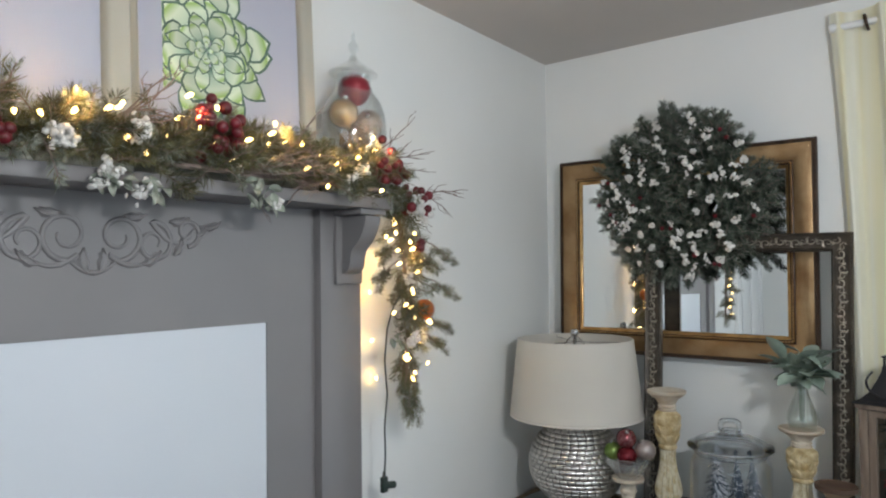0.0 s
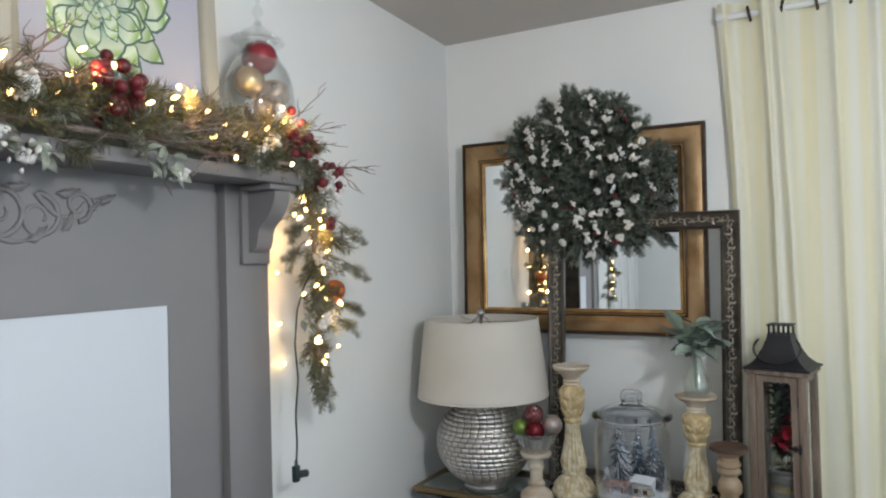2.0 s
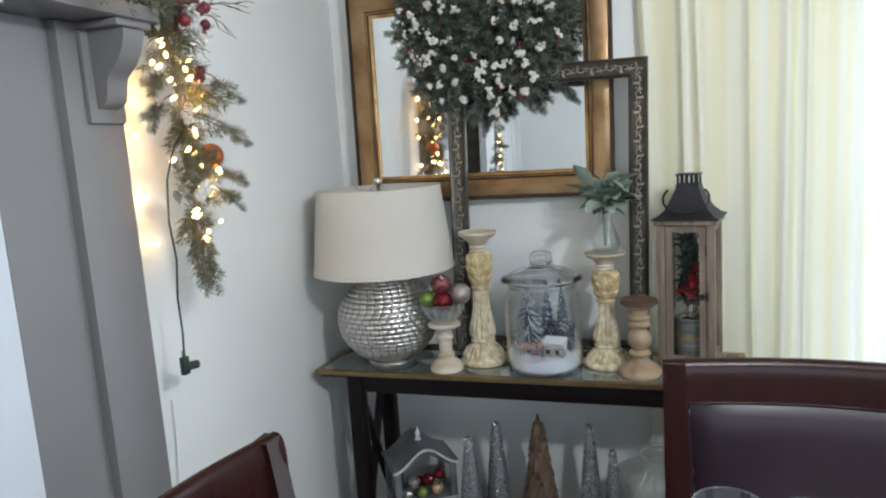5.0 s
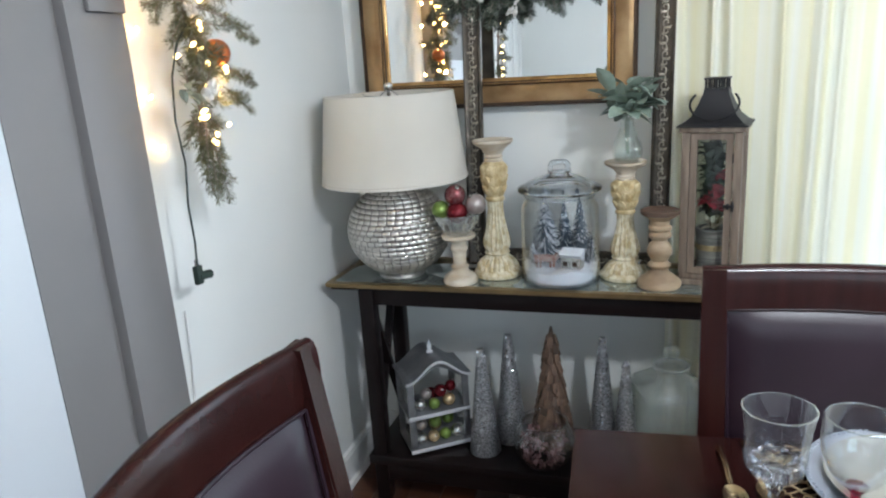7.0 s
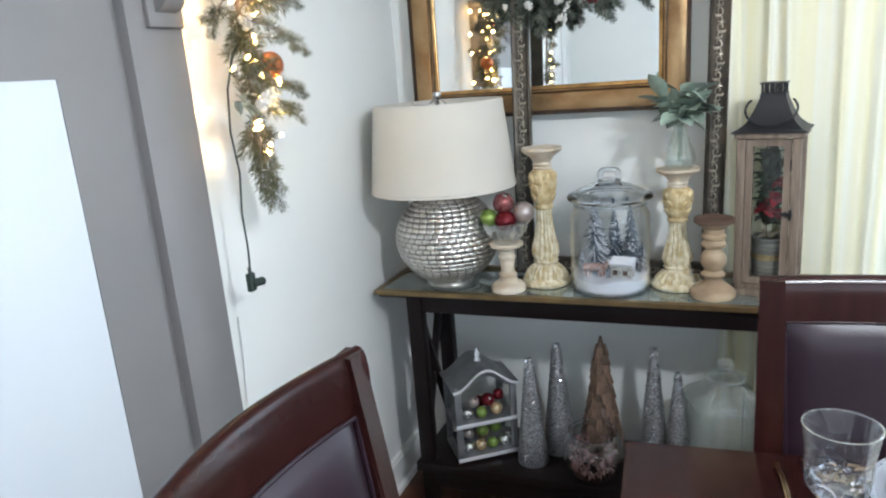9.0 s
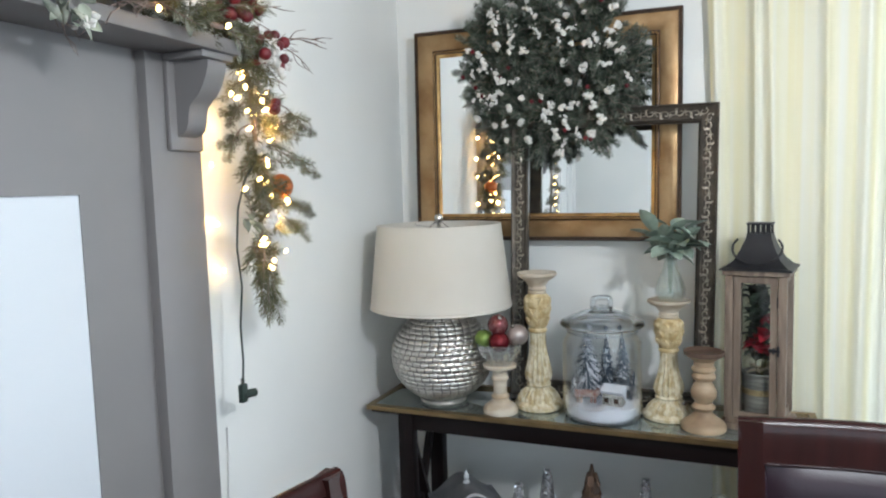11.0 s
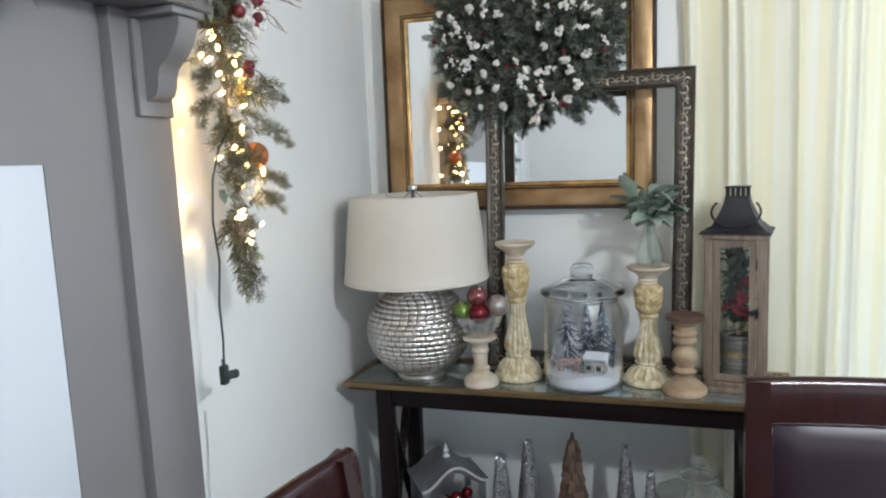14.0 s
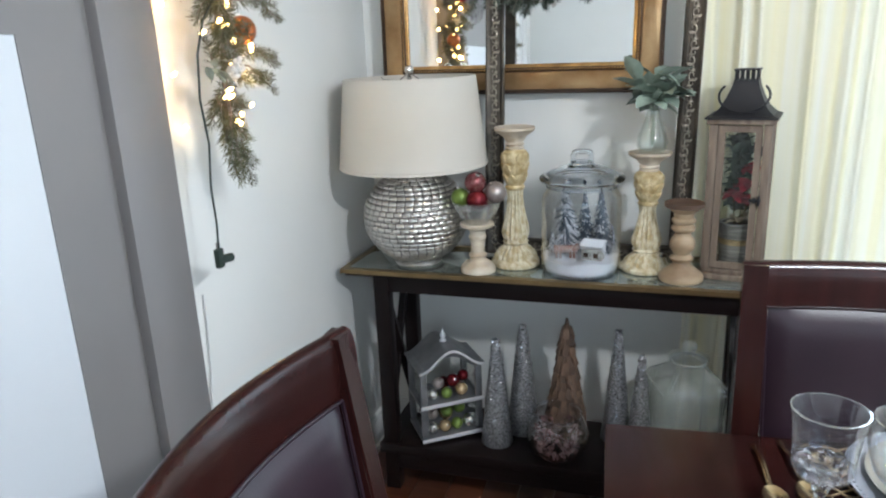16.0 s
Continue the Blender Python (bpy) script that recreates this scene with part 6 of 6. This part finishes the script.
def bar(bm, p, q, half_w, half_d, curve=0.0, n=10, lean=0.0, round_=0.004, ring=((-1, -1), (1, -1), (1, 1), (-1, 1))):
    """A flat bar from p to q in the chair's x-z plane, bowed backwards by curve."""
    rings = []
    p, q = Vector(p), Vector(q)
    side = (q - p).normalized().cross(Vector((0, 1, 0)))
    for i in range(n + 1):
        u = i / n
        c = p.lerp(q, u) + Vector((0, curve * math.sin(math.pi * u), 0))
        c.y += lean * (c.z - 1.1)
        rings.append([bm.verts.new(c + side * a * half_w + Vector((0, b * half_d, 0))) for a, b in ring])
    m = len(ring)
    for a, b in zip(rings, rings[1:]):
        for k in range(m):
            bm.faces.new((a[k], a[(k + 1) % m], b[(k + 1) % m], b[k]))
    bm.faces.new(rings[0][::-1])
    bm.faces.new(rings[-1])
    es = [e for e in bm.edges if len(e.link_faces) == 2 and e.calc_face_angle(0) > 0.8]
    if round_:
        bmesh.ops.bevel(bm, geom=es, offset=round_, segments=3, affect="EDGES", profile=0.5)
    return bm


def dining_chair(m, T, lean, BOW, rail_h, label):
    """Facing -y, its back in the plane y = 0, the middle of the seat before it."""
    c = thing("dining_chair", label, "dining chair", m, group="chairs round the dining table")
    W = 0.238
    for s in (-1, 1):
        part("back_post", bar(bmesh.new(), (s * (W - 0.022), 0.02, 0.0), (s * (W - 0.020), 0, T - 0.004), 0.020, 0.014, -0.02 if not lean else 0.0, 10, lean), MAHOG, c)
    # the upper front is rounded back to catch the lamp as a pale sheen
    rail = part("top_rail", bar(bmesh.new(), (-W, -0.002, T - rail_h), (W, -0.002, T - rail_h), rail_h, 0.013, BOW, 40, lean, 0.0, ((-1, -1), (-0.4, -1.0), (0.1, -0.98), (0.4, -0.9), (0.66, -0.75), (0.86, -0.5), (0.97, -0.05), (1.0, 0.5), (0.93, 1), (-1, 1))), MAHOG, c, "broad bowed top rail, rounded along the upper edge", sharp=65)
    part("low_rail", bar(bmesh.new(), (-W + 0.05, 0, 0.70), (W - 0.05, 0, 0.70), 0.03, 0.011, BOW, 16, lean), MAHOG, c)
    bm = bmesh.new()
    grid = {}
    nx, nz = 20, 16
    x0, x1, z0, z1 = -W + 0.046, W - 0.046, 0.725, T - 2 * rail_h + 0.002
    for side, sg in (("f", -1), ("b", 1)):
        for i in range(nx + 1):
            for j in range(nz + 1):
                u, v = i / nx, j / nz
                puff = 0.020 * (1 - (2 * u - 1) ** 8) * (1 - (2 * v - 1) ** 8)
                wx = (x1 - x0) * (1 - 0.07 * (1 - v))
                x_ = (x0 + x1) / 2 + (u - 0.5) * wx
                grid[side, i, j] = bm.verts.new((x_, BOW * math.cos(x_ / W * math.pi / 2) - 0.004 + sg * (0.002 + puff * (1 if side == "f" else 0.5)) + lean * (z0 + (z1 - z0) * v - 1.1), z0 + (z1 - z0) * v))
        for i in range(nx):
            for j in range(nz):
                q = [grid[side, i, j], grid[side, i + 1, j], grid[side, i + 1, j + 1], grid[side, i, j + 1]]
                bm.faces.new(q if sg < 0 else q[::-1])
    pad = part("back_pad", bm, LEATHER, c, "dark brown leather back pad", sharp=60)
    e = 0.003
    pts = [(x0 - e + 0.012, z0), (x1 + e - 0.012, z0), (x1 + e, z1), (x0 - e, z1), (x0 - e + 0.012, z0)]
    path = []
    for (a, b), (a2, b2) in zip(pts, pts[1:]):
        for k in range(10):
            xx = a + (a2 - a) * k / 10
            path.append((xx, BOW * math.cos(xx / W * math.pi / 2) - 0.010 + lean * (b + (b2 - b) * k / 10 - 1.1), b + (b2 - b) * k / 10))
    part("piping", tube(path + path[:1], 0.0035, 6), LEATHER, pad)
    for s in (-1, 1):
        part("stile", bar(bmesh.new(), (s * (W - 0.030), BOW * 0.1, 0.69), (s * (W - 0.024), BOW * 0.1, T - 0.078), 0.019, 0.012, 0.0, 10, lean), MAHOG, c)
        part("front_leg", boxes((s * 0.19 - 0.02, s * 0.19 + 0.02, -0.42, -0.38, 0, 0.55), bevel=0.003), MAHOG, c)
    part("seat", boxes((-0.225, 0.225, -0.43, -0.09, 0.56, 0.63), bevel=0.02), LEATHER, c, "padded dark leather seat")
    part("seat_frame", boxes((-0.22, 0.22, -0.425, -0.012, 0.50, 0.558), bevel=0.003), MAHOG, c)
    return c


dining_chair(pose(0.032, 1.530, 0, 0, 0, 0), 1.106, 0.05, 0.030, 0.041, "mahogany dining chair with dark leather back, pushed to the table")
dining_chair(pose(-0.7765, 0.8725, 0, 0, 0, 91), 1.106, 0.165, 0.042, 0.049, "mahogany dining chair with bowed top rail and leather pad")

# ---- place setting ----
LEADGL = crystal("lead_crystal", (0.97, 0.98, 1.0))
# shinier, slightly whitened glass that draws highlight lines on goblet rims and cuts
RIMG = thin_glass("bright_cut_glass", (0.90, 0.93, 0.95), 1.0, 0.03, 0.16)


def goblet(m, h, stem_mat, label, cut):
    g = thing("goblet", label, "wine glass", m, group="goblets on the table")
    b = h * (0.42 if cut else 0.34)
    if cut:
        # ten upright panels cut into the lower bowl, plain towards the rim
        mod = lambda r, z, th: r * (1 - 0.028 * abs(math.sin(5 * th)) ** 0.7 * min(1, max(0, (h * 0.98 - z) / (h * 0.45))))
        rows_ = [(0.016, b + 0.001), (0.030, b + 0.008), (0.0375, b + 0.016), (0.0400, b + 0.032), (0.0418, b + 0.042), (0.0418, b + 0.048), (0.0446, h * 0.82), (0.0472, h * 0.92), (0.0494, h)]
    else:
        mod = None
        rows_ = [(0.014, b + 0.001), (0.030, b + 0.008), (0.043, b + 0.026), (0.051, b + 0.050), (0.0535, b + 0.068), (0.0525, h * 0.93), (0.0505, h)]
    R_ = rows_[-1][0]
    part("bowl", lathe([(0.001, b)] + rows_ + [(r - 0.0016, z + 0.0002 if z > h - 0.001 else z + 0.002) for r, z in rows_[::-1]] + [(0.001, b + 0.004)], 60, mod, close=False), CUT, g, "cut crystal bowl" if cut else "", sharp=12 if cut else 38)
    part("rim", lathe([(R_ - 0.0018, h - 0.0012), (R_ + 0.0003, h - 0.001), (R_ + 0.0005, h + 0.0008), (R_ - 0.0018, h + 0.001), (R_ - 0.0018, h - 0.0012)], 60, close=False), RIMG, g)
    if cut:
        cuts = lathe([(0.015 + 0.0225 * math.sin(math.pi / 2 * k / 6), b + 0.003 + 0.030 * (k / 6) ** 1.4) for k in range(7)], 20, lambda r, z, th: r * (1 + 0.07 * math.cos(10 * th)))
        bmesh.ops.triangulate(cuts, faces=cuts.faces)
        part("cut_base", cuts, LEADGL, g, "faceted cut base of the bowl", sharp=4)
        for k in range(10):
            a = math.pi * 2 * k / 10
            part("cut_edge", tube([(rr * math.cos(a), rr * math.sin(a), zz) for rr, zz in ((0.039, b + 0.020), (0.0425, b + 0.036), (0.0425, b + 0.050), (0.0445, b + 0.072))], 0.0011, 5, taper=0.4), RIMG, g)
    part("stem", lathe([(0.012, 0.008), (0.007, 0.018), (0.006, b * 0.5), (0.0075, b * 0.75), (0.013, b * 0.88), (0.010, b * 0.94), (0.016, b)], 10), stem_mat, g, "faceted crystal stem" if cut else "red glass stem")
    part("foot", lathe([(0.001, 0.0), (0.040, 0.0), (0.043, 0.003), (0.030, 0.005), (0.012, 0.009), (0.001, 0.010)], 40), CUT, g)
    return g


goblet(pose(-0.114, 1.240, DZ + 0.001), 0.198, LEADGL, "cut crystal goblet standing on the table", True)
goblet(pose(0.006, 1.292, DZ + 0.001), 0.165, REDGL, "clear goblet with a red glass stem", False)
mat_ = thing("placemat", "open woven jute placemat under the plates", "placemat", pose(0.120, 1.335, DZ, 0, 0, 4))
rn = random.Random(8)
for i in range(26):
    yy = -0.155 + i * 0.0122
    for s in (1,):
        pts = [(-0.205 + 0.008 * k + 0.004 * math.sin(k * 2.2 + i), yy + 0.007 * math.sin(k * 1.6 + i * 2.0), 0.003 + 0.001 * math.sin(k * 1.3 + i)) for k in range(46)]
        part("cord", tube(pts, 0.0019, 4), JUTE, mat_, sharp=180)
plate = thing("charger_plate", "grey charger plate with a beaded rim", "plate", pose(0.116, 1.365, DZ + 0.0065))
part("plate", lathe([(0.10, 0.0), (0.11, 0.0), (0.155, 0.014), (0.165, 0.016), (0.166, 0.019), (0.155, 0.018), (0.108, 0.005), (0.001, 0.004)], 72), CHARGER, plate)
bm = bmesh.new()
for k in range(96):
    a = 2 * math.pi * k / 96
    ball(bm, (0.160 * math.cos(a), 0.160 * math.sin(a), 0.0195), 0.0034, 6, 4)
tagged(part("beaded_rim", bm, CHARGER, plate), kind="stuff")
single("dinner_plate", lathe([(0.08, 0.0), (0.088, 0.0), (0.095, 0.004), (0.128, 0.016), (0.136, 0.018), (0.137, 0.020), (0.128, 0.019), (0.094, 0.008), (0.001, 0.006)], 72), CHINA, "cream china dinner plate on the charger", "plate", pose(0.116, 1.365, DZ + 0.012))


def cutlery(m, kind_, label):
    s = thing(kind_, label, kind_, m, group="gold cutlery")
    bm = bmesh.new()
    rows_ = []
    for i in range(17):
        u = i / 16
        w = 0.0035 + 0.0030 * max(0, 1 - u * 5) + 0.001 * u
        z_ = 0.004 + 0.008 * math.sin(math.pi * u) ** 2
        rows_.append([bm.verts.new((o * w, 0.125 * (1 - u) + 0.02, z_ + hh)) for o, hh in ((-1, 0), (0, 0.0022), (1, 0), (0, -0.0015))])
    for p, q in zip(rows_, rows_[1:]):
        for k in range(4):
            bm.faces.new((p[k], p[(k + 1) % 4], q[(k + 1) % 4], q[k]))
    bm.faces.new(rows_[0][::-1])
    bm.faces.new(rows_[-1])
    part("handle", bm, GOLDCUT, s, sharp=70)
    bm = bmesh.new()
    prev = None
    for i in range(7):
        f = 1 - i / 6
        ring = [bm.verts.new((0.0195 * f * math.cos(a), -0.008 + 0.030 * f * math.sin(a), 0.0075 - 0.0062 * (1 - f * f))) for a in np.linspace(0, 2 * math.pi, 25)[:-1]]
        if prev:
            for k in range(24):
                bm.faces.new((prev[k], prev[(k + 1) % 24], ring[(k + 1) % 24], ring[k]))
        prev = ring
    part("spoon_bowl", bm, GOLDCUT, s, sharp=180)
    return s


cutlery(pose(-0.158, 1.312, DZ, 0, 0, 6), "spoon", "polished gold spoon lying on the table")
cutlery(pose(-0.106, 1.335, DZ, 0, 0, 9), "spoon", "polished gold spoon beside the goblet")

# ---- floor planks, last ----
for i in range(31):
    for j in range(5):
        y0 = SY + j * 1.203 - (0.4 if i % 2 else 0) - (0.25 if i % 3 == 0 else 0)
        lo, hi = max(y0, SY + 0.002), min(y0 + 1.2, WY - 0.002)
        if hi - lo > 0.04:
            wide = min(1.0, (EX - 0.002 - WX - i * 0.12) / 0.119)
            piece("plank", plank, floor, pose(WX + i * 0.12, lo, 0) @ Matrix.Diagonal((wide, (hi - lo) / 1.2, 1, 1)))
